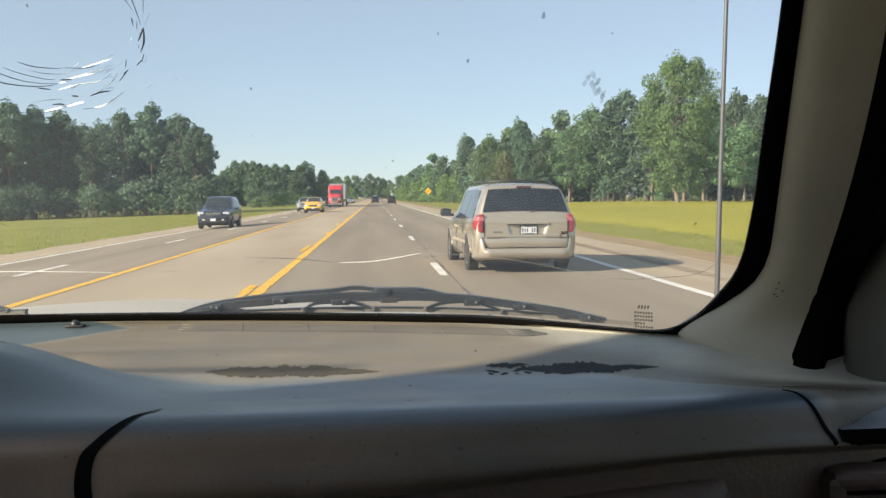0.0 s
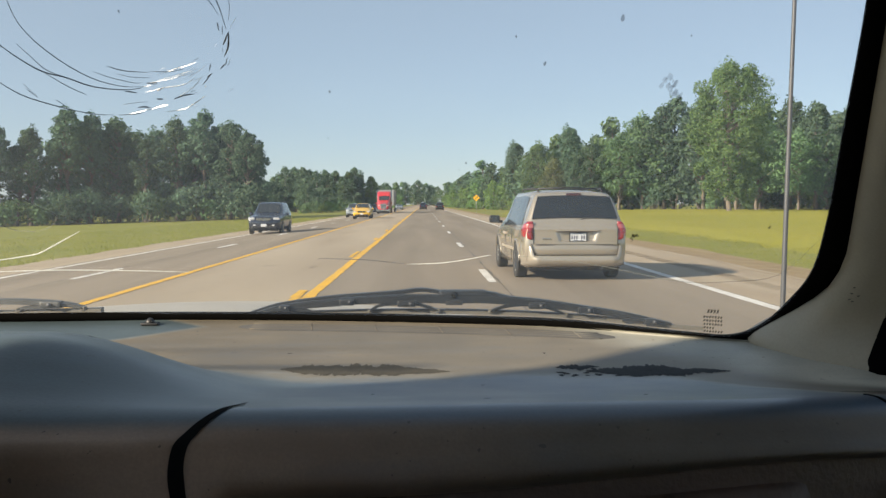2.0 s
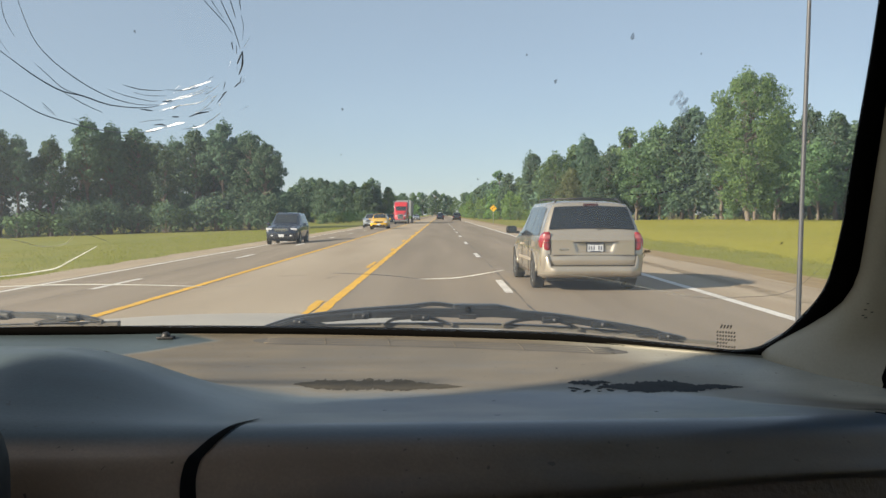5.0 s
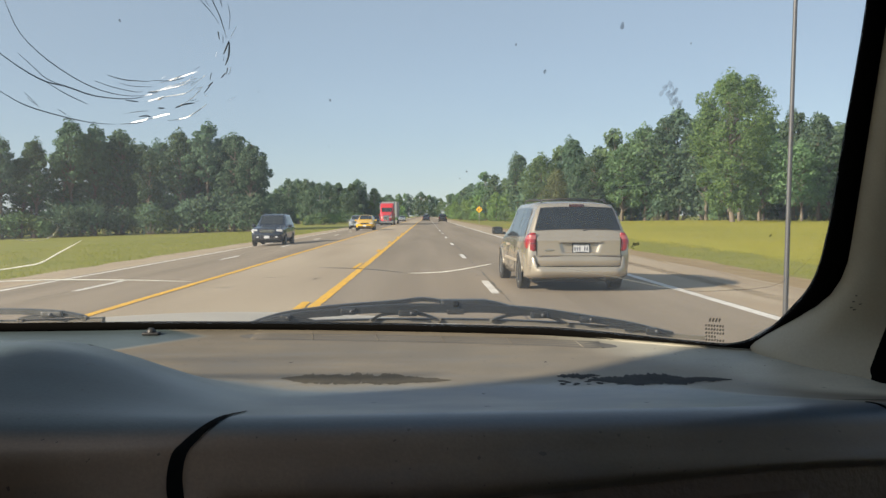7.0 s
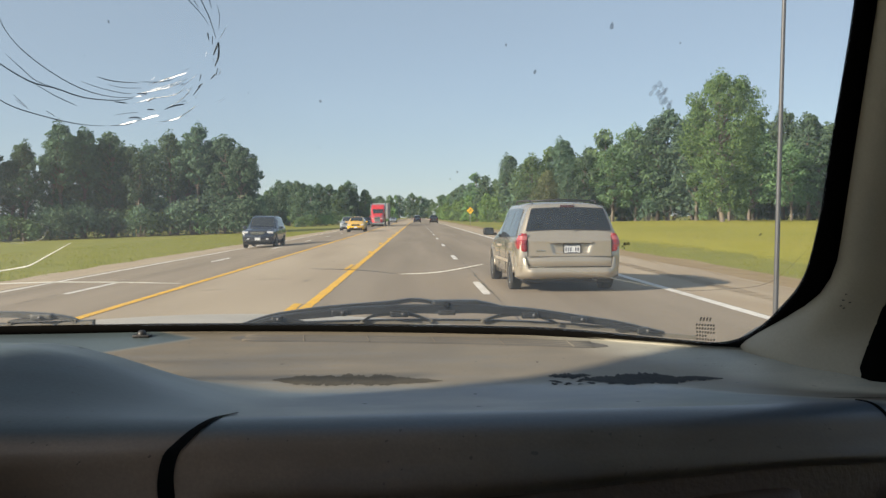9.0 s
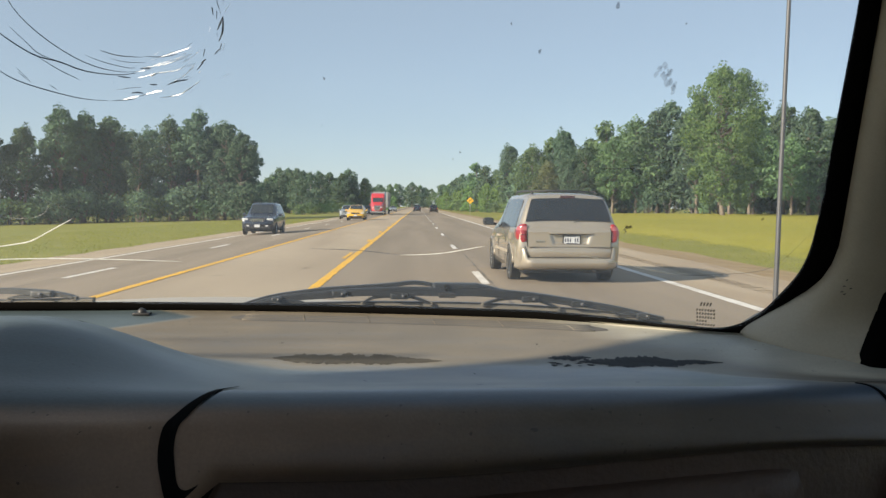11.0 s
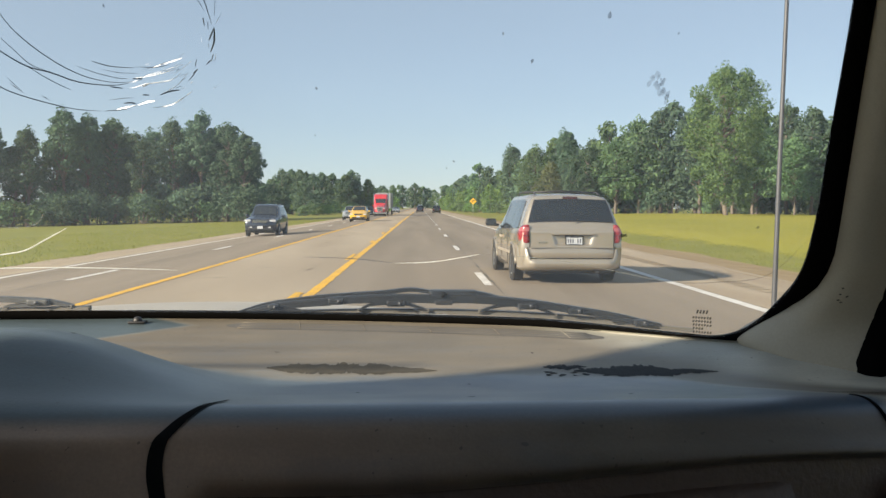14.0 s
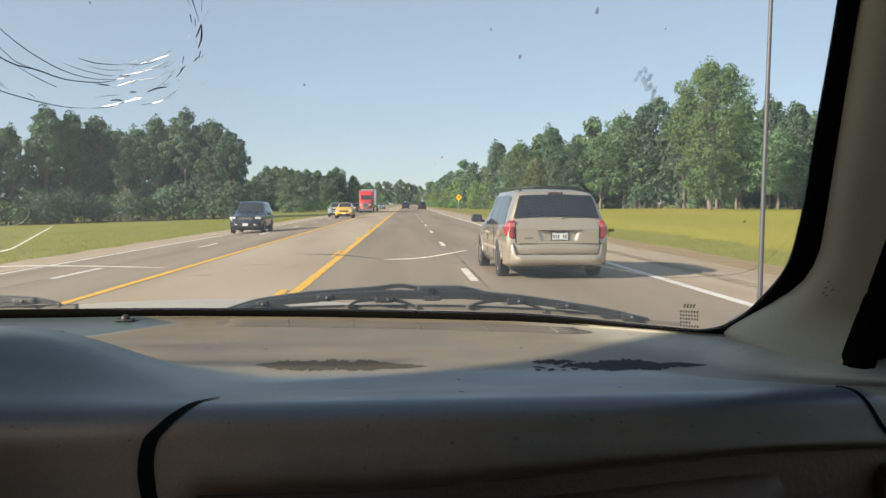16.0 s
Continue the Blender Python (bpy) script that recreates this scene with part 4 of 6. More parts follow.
box("badge", (-.55, -.048, .80), (.17, .01, .028), M_chrome, van, .006)
tube("rear_wiper", [(.10, .060, 1.165), (.20, .062, 1.20), (.50, .066, 1.195)], .009, M_blackp, van)
box("underbody", (0, 2.5, .27), (1.7, 4.6, .16), M_blackp, van, .03)
tube("exhaust_pipe", [(.5, .5, .26), (.5, -.02, .25)], .03, M_steel, van)


def simple_car(name, label, stations, paint, at, turn, panes, wheels, r, extras=(), front=0.0):
    """A smaller car seen at a distance: body, panes, wheels, lamps, grille, mirrors."""
    t = thing(name, label, "car" if name != "tractor_truck" else "truck", "cars on the road", at, turn)
    v, f = car_shell(stations)
    mesh_ob("body", v, f, paint, t)
    y0, y1 = panes["wind"]
    top_pane("windscreen", stations, y0, y1, .90, .90, M_tint2, t, "", .012)
    for nm, c in panes["side"]:
        for s in (-1, 1):
            side_pane(nm, stations, c, s, M_tint, t)
    if "rear" in panes:
        top_pane("rear_window", stations, *panes["rear"], .88, .9, M_tint, t, "", .012)
    for y in wheels:
        for s in (-1, 1):
            wm = at_y(stations, y)[5]
            make_wheel(t, s * (wm - .082), y, r, .2, s, 7)
            arch(t, s * (wm - .006), y, r, s, M_blackp)
    yf = stations[-1][0]
    zb, wm = stations[-3][2], stations[-3][5]
    for s in (-1, 1):
        box("headlamp", (s * wm * .76, yf - .10, zb - .10), (.34, .2, .14), M_head, t, .04)
        box("tail_lamp", (s * stations[1][5] * .86, .02, stations[1][2] - .12), (.2, .08, .22), M_tail, t, .03)
        mirror(t, s * (at_y(stations, y0 - .35)[5] - .02), y0 - .30, at_y(stations, y0 - .3)[2] + .08, s, paint)
    box("grille", (0, yf - .03, zb - .12), (wm * .95, .10, .17), M_blackp, t, .02)
    box("grille_trim", (0, yf + .025, zb - .12), (wm * .9, .02, .03), M_chrome, t, .006)
    box("lower_intake", (0, yf - .05, .42), (wm * 1.5, .16, .14), M_blackp, t, .03)
    pl = box("number_plate", (0, yf + .04, .52), (.3, .012, .15), M_plate, t, .004)
    box("underbody", (0, yf / 2, .28), (wm * 1.7, yf * .9, .15), M_blackp, t, .03)
    return t


SUV = [(0, .45, 1.02, 1.04, .80, .88, .80), (.05, .40, 1.05, 1.15, .84, .91, .78), (.16, .34, 1.06, 1.62, .86, .92, .70), (.35, .32, 1.06, 1.74, .87, .925, .68), (1.2, .30, 1.06, 1.78, .88, .93, .68), (2.3, .30, 1.05, 1.77, .88, .93, .68),
       (2.6, .30, 1.05, 1.70, .88, .93, .66), (3.15, .30, 1.04, 1.14, .88, .92, .74), (3.3, .30, 1.03, 1.09, .88, .92, .74), (4.2, .32, .98, 1.02, .87, .90, .72), (4.5, .36, .92, .95, .84, .86, .70), (4.6, .42, .82, .84, .78, .80, .66)]
SUVP = {"wind": (3.10, 2.64), "rear": (.06, .15), "side": [("rear_side_window", ((.35, .1), (1.2, .08), (1.2, .93), (.45, .93))), ("rear_door_window", ((1.26, .08), (2.0, .07), (2.0, .94), (1.26, .94))), ("front_door_window", ((2.06, .07), (2.95, .06), (2.55, .92), (2.06, .94)))]}
HATCH = [(0, .42, .95, .97, .78, .86, .76), (.06, .36, .98, 1.10, .82, .89, .72), (.30, .30, 1.0, 1.45, .85, .90, .62), (.7, .28, 1.0, 1.54, .86, .905, .62), (1.6, .28, .99, 1.57, .86, .91, .62), (2.3, .28, .98, 1.54, .86, .91, .61),
         (3.05, .28, .97, 1.10, .86, .905, .70), (3.2, .28, .95, 1.03, .86, .90, .72), (4.0, .30, .86, .92, .84, .88, .68), (4.35, .34, .76, .82, .78, .82, .62), (4.45, .40, .66, .70, .70, .72, .55)]
HATCHP = {"wind": (3.02, 2.34), "rear": (.09, .28), "side": [("rear_door_window", ((.62, .1), (1.55, .08), (1.55, .93), (.78, .9))), ("front_door_window", ((1.61, .08), (2.75, .06), (2.25, .9), (1.61, .93)))]}
SEDAN = [(0, .40, .90, .92, .76, .84, .70), (.08, .34, .94, .98, .80, .87, .70), (.9, .28, .97, 1.05, .85, .89, .68), (1.5, .28, .97, 1.40, .86, .90, .58), (1.9, .27, .96, 1.45, .86, .90, .58), (2.6, .27, .95, 1.43, .86, .90, .58),
         (3.3, .27, .93, 1.02, .86, .895, .68), (3.45, .27, .91, .97, .86, .89, .70), (4.3, .30, .80, .86, .82, .86, .66), (4.65, .35, .70, .74, .74, .78, .58), (4.75, .40, .62, .65, .66, .68, .5)]
SEDANP = {"wind": (3.25, 2.66), "rear": (.95, 1.45), "side": [("rear_door_window", ((1.35, .1), (2.05, .08), (2.05, .92), (1.6, .9))), ("front_door_window", ((2.11, .08), (3.0, .06), (2.6, .9), (2.11, .92)))]}
PICK = [(0, .55, 1.02, 1.04, .86, .95, .86), (.05, .50, 1.05, 1.09, .90, .97, .88), (1.9, .42, 1.08, 1.11, .92, .98, .88), (1.98, .42, 1.08, 1.70, .92, .98, .72), (2.3, .42, 1.08, 1.86, .92, .98, .70), (3.4, .42, 1.08, 1.86, .92, .98, .70),
        (4.1, .42, 1.08, 1.22, .92, .975, .80), (4.25, .42, 1.08, 1.17, .92, .97, .82), (5.3, .44, 1.04, 1.10, .91, .95, .80), (5.6, .48, 1.0, 1.04, .89, .92, .78), (5.7, .55, .90, .93, .84, .86, .74)]
PICKP = {"wind": (4.06, 3.46), "rear": (1.985, 2.2), "side": [("rear_door_window", ((2.2, .1), (2.85, .08), (2.85, .93), (2.3, .93))), ("front_door_window", ((2.92, .08), (3.9, .06), (3.45, .92), (2.92, .93)))]}
HIGH = [(0, .45, 1.05, 1.07, .82, .92, .82), (.06, .38, 1.08, 1.20, .86, .945, .78), (.26, .32, 1.09, 1.56, .89, .96, .70), (.6, .30, 1.09, 1.68, .90, .965, .68), (1.6, .29, 1.07, 1.73, .90, .965, .68), (2.5, .29, 1.05, 1.71, .90, .965, .67),
        (3.4, .29, 1.04, 1.16, .90, .96, .76), (3.55, .29, 1.03, 1.11, .90, .955, .78), (4.45, .31, 1.0, 1.05, .89, .94, .78), (4.75, .36, .93, .97, .86, .89, .74), (4.88, .42, .80, .83, .78, .80, .64)]
HIGHP = {"wind": (3.34, 2.56), "rear": (.09, .25), "side": [("rear_side_window", ((.62, .14), (1.25, .08), (1.25, .90), (.78, .80))), ("rear_door_window", ((1.31, .08), (2.2, .07), (2.2, .93), (1.31, .92))), ("front_door_window", ((2.26, .07), (3.15, .06), (2.62, .90), (2.26, .93)))]}
BOXY = [(0, .42, 1.0, 1.02, .80, .86, .80), (.04, .36, 1.02, 1.14, .83, .885, .76), (.14, .31, 1.03, 1.52, .85, .895, .70), (.3, .29, 1.03, 1.60, .86, .90, .68), (1.2, .28, 1.02, 1.64, .86, .90, .68), (2.4, .28, 1.0, 1.62, .86, .90, .67),
        (3.0, .28, .99, 1.13, .86, .895, .74), (3.1, .28, .98, 1.08, .86, .89, .76), (3.8, .30, .94, .98, .85, .875, .74), (4.05, .35, .86, .89, .81, .83, .68), (4.14, .40, .74, .77, .74, .76, .6)]
BOXYP = {"wind": (2.96, 2.46), "rear": (.06, .13), "side": [("rear_side_window", ((.3, .2), (.8, .1), (.8, .92), (.4, .92))), ("rear_door_window", ((.86, .1), (1.65, .08), (1.65, .93), (.86, .93))), ("front_door_window", ((1.71, .08), (2.75, .06), (2.4, .91), (1.71, .93)))]}
IN, OUT = -6.2, -8.85
near_suv = simple_car("suv", "dark blue four-door SUV coming towards in the far lanes", SUV, M_navy, (OUT, 56, ground_z(OUT)), 180, SUVP, (.95, 3.65), .36)
for k in range(7):
    box("grille_slat", (-.30 + .10 * k, 4.63, .84), (.035, .03, .17), M_chrome, near_suv, .006)
for sd in (-1, 1):
    tube("roof_rail", [(sd * .60, .5, 1.76), (sd * .61, .7, 1.82), (sd * .61, 2.1, 1.82), (sd * .60, 2.3, 1.76)], .02, M_blackp, near_suv)
    box("fog_lamp", (sd * .52, 4.58, .52), (.14, .06, .09), M_head, near_suv, .02)
simple_car("hatchback", "bright yellow crossover hatchback coming towards on the highway", HATCH, M_yellowcar, (IN, 97, ground_z(IN)), 180, HATCHP, (.85, 3.45), .34)
high = simple_car("suv", "silver family SUV with a wide barred grille coming towards", HIGH, M_silver, (OUT, 121, ground_z(OUT)), 180, HIGHP, (.95, 3.85), .37)
for k in range(4):
    box("grille_bar", (0, 4.90, .56 + .085 * k), (1.05 + .06 * k, .03, .03), M_chrome, high, .008)
simple_car("hatchback", "black boxy hatchback car coming towards in the outer lane", BOXY, M_blackcar, (OUT, 168, ground_z(OUT)), 180, BOXYP, (.75, 3.35), .33)
pick = simple_car("pickup", "white crew-cab pickup with a chrome grille in the far lanes", PICK, M_whitecar, (OUT, 196, ground_z(OUT)), 180, PICKP, (1.15, 4.75), .39)
for k in range(4):
    box("grille_bar", (0, 5.72, .66 + .085 * k), (1.15, .03, .035), M_chrome, pick, .008)
# open mesh-sided trailer behind the pickup
util = thing("trailer", "grey open trailer with tall mesh sides behind a pickup", "trailer", at=(OUT, 199.2, ground_z(OUT)))
box("bed", (0, 1.9, .62), (1.9, 3.6, .12), M_post, util, .02)
box("drawbar", (0, -.5, .52), (.10, 1.4, .10), M_post, util, .02)
for sd in (-1, 1):
    make_wheel(util, sd * 1.02, 1.9, .33, .2, sd, 5)
    for j in range(3):
        box("side_rail", (sd * .94, 1.9, .80 + .28 * j), (.04, 3.6, .05), M_post, util, .008)
    for j in range(6):
        box("side_stake", (sd * .94, .12 + .71 * j, 1.02), (.05, .05, .80), M_post, util, .008)
for j in range(13):
    box("front_bar", (-.9 + .15 * j, .1, 1.1), (.035, .04, .96), M_post, util, .006)
simple_car("sedan", "silver-blue sedan coming towards far down the highway", SEDAN, M_silver, (IN, 236, ground_z(IN)), 180, SEDANP, (.95, 3.75), .33)
simple_car("suv", "black SUV seen from behind far ahead in the lane", SUV, M_blackcar, (3.6, 205, 0), 0, SUVP, (.95, 3.65), .36)
simple_car("suv", "dark SUV seen from behind far ahead beside the yellow line", SUV, M_navy, (-.1, 235, 0), 0, SUVP, (.95, 3.65), .36)

# red road tractor coming from far, with its grey box trailer
TR = [(0, 1.0, 1.6, 1.62, 1.0, 1.05, .98), (.05, .9, 1.6, 3.2, 1.05, 1.12, 1.0), (1.8, .8, 1.6, 3.5, 1.08, 1.15, 1.02), (2.6, .8, 1.6, 3.3, 1.08, 1.15, 1.0), (3.0, .8, 1.6, 2.75, 1.08, 1.12, .95), (3.6, .8, 1.6, 2.0, 1.0, 1.02, .8), (4.0, .8, 1.5, 1.75, .9, .92, .74), (5.2, .7, 1.4, 1.6, .85, .86, .68), (5.6, .65, 1.2, 1.45, .8, .8, .62), (5.7, .6, 1.0, 1.2, .78, .78, .6)]
TRP = {"wind": (3.55, 3.02), "side": [("door_window", ((2.0, .12), (2.9, .1), (2.8, .6), (2.0, .6)))]}
trac = simple_car("tractor_truck", "red road tractor with a tall cab coming from far off", TR, M_redtruck, (IN, 148, ground_z(IN)), 180, TRP, (.7, 4.6), .5)
for sd in (-1, 1):
    tube("exhaust_stack", [(sd * 1.12, 1.7, 1.1), (sd * 1.12, 1.7, 3.7)], .07, M_chrome, trac, sides=8)
box("radiator_grille", (0, 5.66, 1.15), (.9, .10, .80), M_chrome, trac, .05, "tall chrome radiator grille")
for j in range(5):
    box("grille_slot", (-.32 + .16 * j, 5.72, 1.15), (.05, .02, .66), M_blackp, trac, .006)
box("bumper", (0, 5.72, .55), (2.2, .16, .30), M_chrome, trac, .05)
semi = thing("trailer", "long grey box trailer with ribbed sides behind a tractor", "trailer", at=(IN, 154.6, ground_z(IN)))
box("box_body", (0, 6.4, 2.55), (2.5, 12.8, 2.6), M_post, semi, .04)
for sd in (-1, 1):
    for j in range(26):
        box("side_rib", (sd * 1.26, .3 + .49 * j, 2.55), (.03, .06, 2.5), M_post, semi, .008)
    for y in (10.6, 11.7):
        make_wheel(semi, sd * 1.08, y, .5, .26, sd, 5)
box("chassis", (0, 7.4, 1.12), (1.0, 10.6, .28), M_blackp, semi, .03)

# low marker post with an amber reflector in the verge grass
mark = thing("marker_post", "low grey marker post with an amber reflector in grass", "marker post", at=(10.6, 74, ground_z(10.6)))
box("post", (0, 0, .45), (.09, .03, 1.1), M_post, mark, .006)
box("reflector", (0, -.022, .88), (.10, .012, .20), M_signy, mark, .003, "amber reflector panel")

# yellow diamond curve sign beside the right shoulder
sign = thing("road_sign", "yellow diamond curve warning sign on a metal post in grass", "road sign", at=(9.0, 158, ground_z(9.0)))
tube("post", [(0, .03, -.3), (0, .03, 2.9)], .035, M_post, sign)
bm = bmesh.new()
add_box(bm, (0, 0, 2.6), (.84, .02, .84), .008, None)
bmesh.ops.rotate(bm, cent=(0, 0, 2.6), matrix=Matrix.Rotation(radians(45), 3, 'Y'), verts=bm.verts[:])
part("panel", bm, M_signy, sign)
tube("arrow", [(-.16, -.02, 2.38), (-.16, -.02, 2.60), (-.08, -.02, 2.72), (.12, -.02, 2.72)], .04, M_signb, sign, flat=1)
bm = bmesh.new()
vs = [bm.verts.new(p) for p in ((.10, -.03, 2.86), (.10, -.03, 2.58), (.28, -.03, 2.72), (.10, -.012, 2.86), (.10, -.012, 2.58), (.28, -.012, 2.72))]
for q in ((0, 1, 2), (5, 4, 3), (0, 2, 5, 3), (2, 1, 4, 5), (1, 0, 3, 4)):
    bm.faces.new([vs[i] for i in q])
part("arrow_head", bm, M_signb, sign)


# ---- the truck cab that carries the view ----
EYE = 1.45
MID = -0.32          # the middle of the windshield's curve
LEFT = 0.22          # unseen driver's side, set this much further out to place its shadow
BODY, HALF = MID - LEFT / 2, 0.80 + LEFT / 2          # the body's centre line and half width


def glass_y(x, z):
    return 1.14 - 0.30 * (x - MID) ** 2 - (z - 1.31) / 0.75


def on_glass(x, z, out=0.0):
    """A point on the windshield; out: metres towards the road side."""
    sag = .019 * smoothstep(.44, .68, abs(x - MID)) * (1 - smoothstep(1.312, 1.365, z))
    return Vector((x, glass_y(x, z) + out * 0.6, z + out * 0.8 - sag))


def edge_x(z):
    """The right edge of the glass at a height: a leaning pillar and a rounded lower corner."""
    x = 0.3965 - 0.40 * (z - 1.40)
    if z < 1.42:
        q = min(1.0, (1.42 - z) / 0.108)
        x -= 0.112 * (1 - math.sqrt(max(0.0, 1 - q * q)))
    return x


truck = thing("pickup_truck", "old pickup truck cab with a dusty dashboard and cracked windshield", "truck")
Z0, Z1 = 1.312, 1.86
# edge line from the middle of the base round the corner and up the pillar
corner = [(1.42 - .108 * math.cos(a), a) for a in [math.pi / 2 * i / 24 for i in range(25)]]
arc = [(.3965 - .40 * (z - 1.40) - .112 * (1 - math.sin(a)), z) for z, a in corner]
right_edge = [(MID + (arc[0][0] - .008 - MID) * i / 22, Z0) for i in range(23)] + arc
right_edge += [(edge_x(z), z) for z in [1.44 + .02 * i for i in range(0, 22)]]
outline = [(2 * MID - x - LEFT, z) for x, z in reversed(right_edge[1:])] + right_edge
# glass pane
rows = []
for i in range(31):
    z = Z0 + (Z1 - Z0) * (i / 30) ** 1.5
    e = edge_x(z) + 0.001
    rows.append([on_glass(MID + (e - MID) * u + LEFT * min(0, u), z) for u in [-1 + 2 * j / 40 for j in range(41)]])
v, f = grid(rows)
glass = mesh_ob("windshield", v, f, M_glass, truck, "dirty cracked windshield glass")
glass.visible_shadow = False


def seal_width(x, z):
    """The seal is narrow along the base, broad at the corners, narrower again up the pillars."""
    a = abs(x - MID)
    return 0.0130 + 0.0050 * smoothstep(.42, .66, a) - 0.0045 * smoothstep(1.40, 1.47, z) - 0.0035 * smoothstep(1.47, 1.60, z)


def edge_strip(name, line, offs, material, parent, label=""):
    """A band along an edge on the glass; offs are (inward share, out of the glass) steps of its section."""
    rows_ = []
    n = len(line)
    for i, (x, z) in enumerate(line):
        a, b = line[max(i - 1, 0)], line[min(i + 1, n - 1)]
        d = Vector((b[0] - a[0], b[1] - a[1])).normalized()
        nx, nz = -d.y, d.x
        w = seal_width(x, z)
        rows_.append([on_glass(x + nx * q * w, z + nz * q * w * .8, o) for q, o in offs])
    v_, f_ = grid(rows_)
    return mesh_ob(name, v_, f_, material, parent, label)


edge_strip("windshield_seal", outline, [(1, .003), (1, -.002), (.75, -.005), (.3, -.006), (-.10, -.005), (-.25, .001)], M_rubber, truck, "black rubber windshield seal")

# dashboard: a pad swept across the cab
PROFILE = [(1.17, -.134), (1.12, -.1355), (1.06, -.1405), (.98, -.147), (.90, -.152), (.83, -.153), (.77, -.149), (.71, -.142), (.66, -.135), (.625, -.1295), (.604, -.1265),
           (.592, -.1270), (.583, -.1305), (.576, -.137), (.570, -.145), (.5635, -.156), (.562, -.168), (.570, -.177)]
PROF = spline([(y, z, 0) for y, z in PROFILE], 60)
for _ in range(6):
    # ease the hollow of the top, the lip stays crisp
    PROF = [p if k < 2 or k > 32 else p * .5 + (PROF[k - 1] + PROF[k + 1]) * .25 for k, p in enumerate(PROF)]


def dash_point(x, u):
    """A point of the pad: u from 0 at the glass to 1 under the lip."""
    k = min(59, int(u * 60))
    p = PROF[k].lerp(PROF[k + 1], u * 60 - k)
    y, z = p.x, EYE + p.y
    y -= 0.30 * (x - MID) ** 2 * smoothstep(.75, 1.1, y)
    near = 1 - smoothstep(.60, .86, y)
    if x > .08:
        dy = .85 * (x - .08) ** 2 * near
        z = EYE + (z - EYE) * (1 + .80 * dy / y)
        y += dy
    hump = 1 - smoothstep(-.31, -.11, x)
    z += 0.050 * hump * (1 - smoothstep(.76, .90, p.x)) * smoothstep(.575, .72, p.x)
    z -= 0.16 * (1 - smoothstep(-.20, -.12, x)) * smoothstep(.78, .96, u)
    y -= 0.022 * (1 - smoothstep(-.20, -.12, x)) * smoothstep(.72, .9, u)
    back = 0.06 * (1 - smoothstep(-.42, -.30, x)) * near
    z = EYE + (z - EYE) * (1 + back / y)
    y += back
    z += 0.019 * smoothstep(-.05, .30, x) * smoothstep(.80, 1.0, u)
    z += 0.003 * math.sin(x * 5.0) * near
    far = smoothstep(.44, .68, abs(x - MID))
    z -= .005 * far * smoothstep(.90, .98, y)
    y = min(y, glass_y(x, z + .019 * far) - .006)
    return Vector((x, y, z))


xs = [-1.08 + 1.56 * i / 130 for i in range(131)]
v, f = grid([[dash_point(x, j / 70) for x in xs] for j in range(71)])
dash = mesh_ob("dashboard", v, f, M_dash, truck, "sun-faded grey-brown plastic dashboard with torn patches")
pad_map = dash.data.uv_layers.new(name="pad")
for loop in dash.data.loops:
    pad_map.data[loop.index].uv = (dash.data.vertices[loop.vertex_index].co.x, (loop.vertex_index // 131) / 70)


def dash_find(x, y):
    lo, hi = 0.0, 0.75
    for _ in range(30):
        m = (lo + hi) / 2
        if dash_point(x, m).y > y:
            lo = m
        else:
            hi = m
    return dash_point(x, (lo + hi) / 2)


def on_dash(x, y, up=0.0015):
    p = dash_find(x, y)
    return Vector((p.x, p.y, p.z + up))


# lower dash panel and glove box below the lip
rows = []
for i in range(40):
    x = -1.08 + 1.56 * i / 39
    q = dash_point(x, 1.0)
    rows.append([(x, q.y + .002, q.z + .004), (x, q.y + .008, q.z - .001), (x, q.y + .008, q.z - .004), (x, q.y + .006, q.z - .012), (x, q.y + .005, q.z - .12), (x, q.y + .03, q.z - .28), (x, q.y + .12, q.z - .45)])
v, f = grid(rows)
mesh_ob("lower_dash_panel", v, f, M_dash_low, truck, "dark lower dashboard panel")
rows = []
for i in range(25):
    x = -.118 + .38 * i / 24
    q = dash_point(x, 1.0)
    inset = .012 if i in (0, 24) else 0
    rows.append([(x, q.y + .010, q.z - .014), (x, q.y - .001 + inset, q.z - .018), (x, q.y - .005 + inset, q.z - .03), (x, q.y - .006 + inset, q.z - .12), (x, q.y + .010 + inset, q.z - .22)])
v, f = grid(rows)
mesh_ob("glove_box_door", v, f, M_dash_low, truck, "dark grey glove box door")
# the curved seam between the centre fascia and the passenger pad
seam_pts = spline([(-.122, .50, 0), (-.132, .65, 0), (-.143, .75, 0), (-.1495, .80, 0), (-.1510, .83, 0), (-.1490, .855, 0), (-.1455, .885, 0), (-.139, .915, 0), (-.131, .945, 0)], 40)
rows = []
for i, p in enumerate(seam_pts):
    w = 0.0004 + 0.0044 * math.sin(math.pi * ((i + .5) / 41.5) ** .8) ** 1.1
    a, b = dash_point(p.x - w, p.y), dash_point(p.x + w, p.y)
    nrm = Vector((0, -0.7, 0.7))
    rows.append([a + nrm * .0012, a.lerp(b, .5) + nrm * .0016, b + nrm * .0012])
v, f = grid(rows)
mesh_ob("pad_seam", v, f, M_seam, dash)


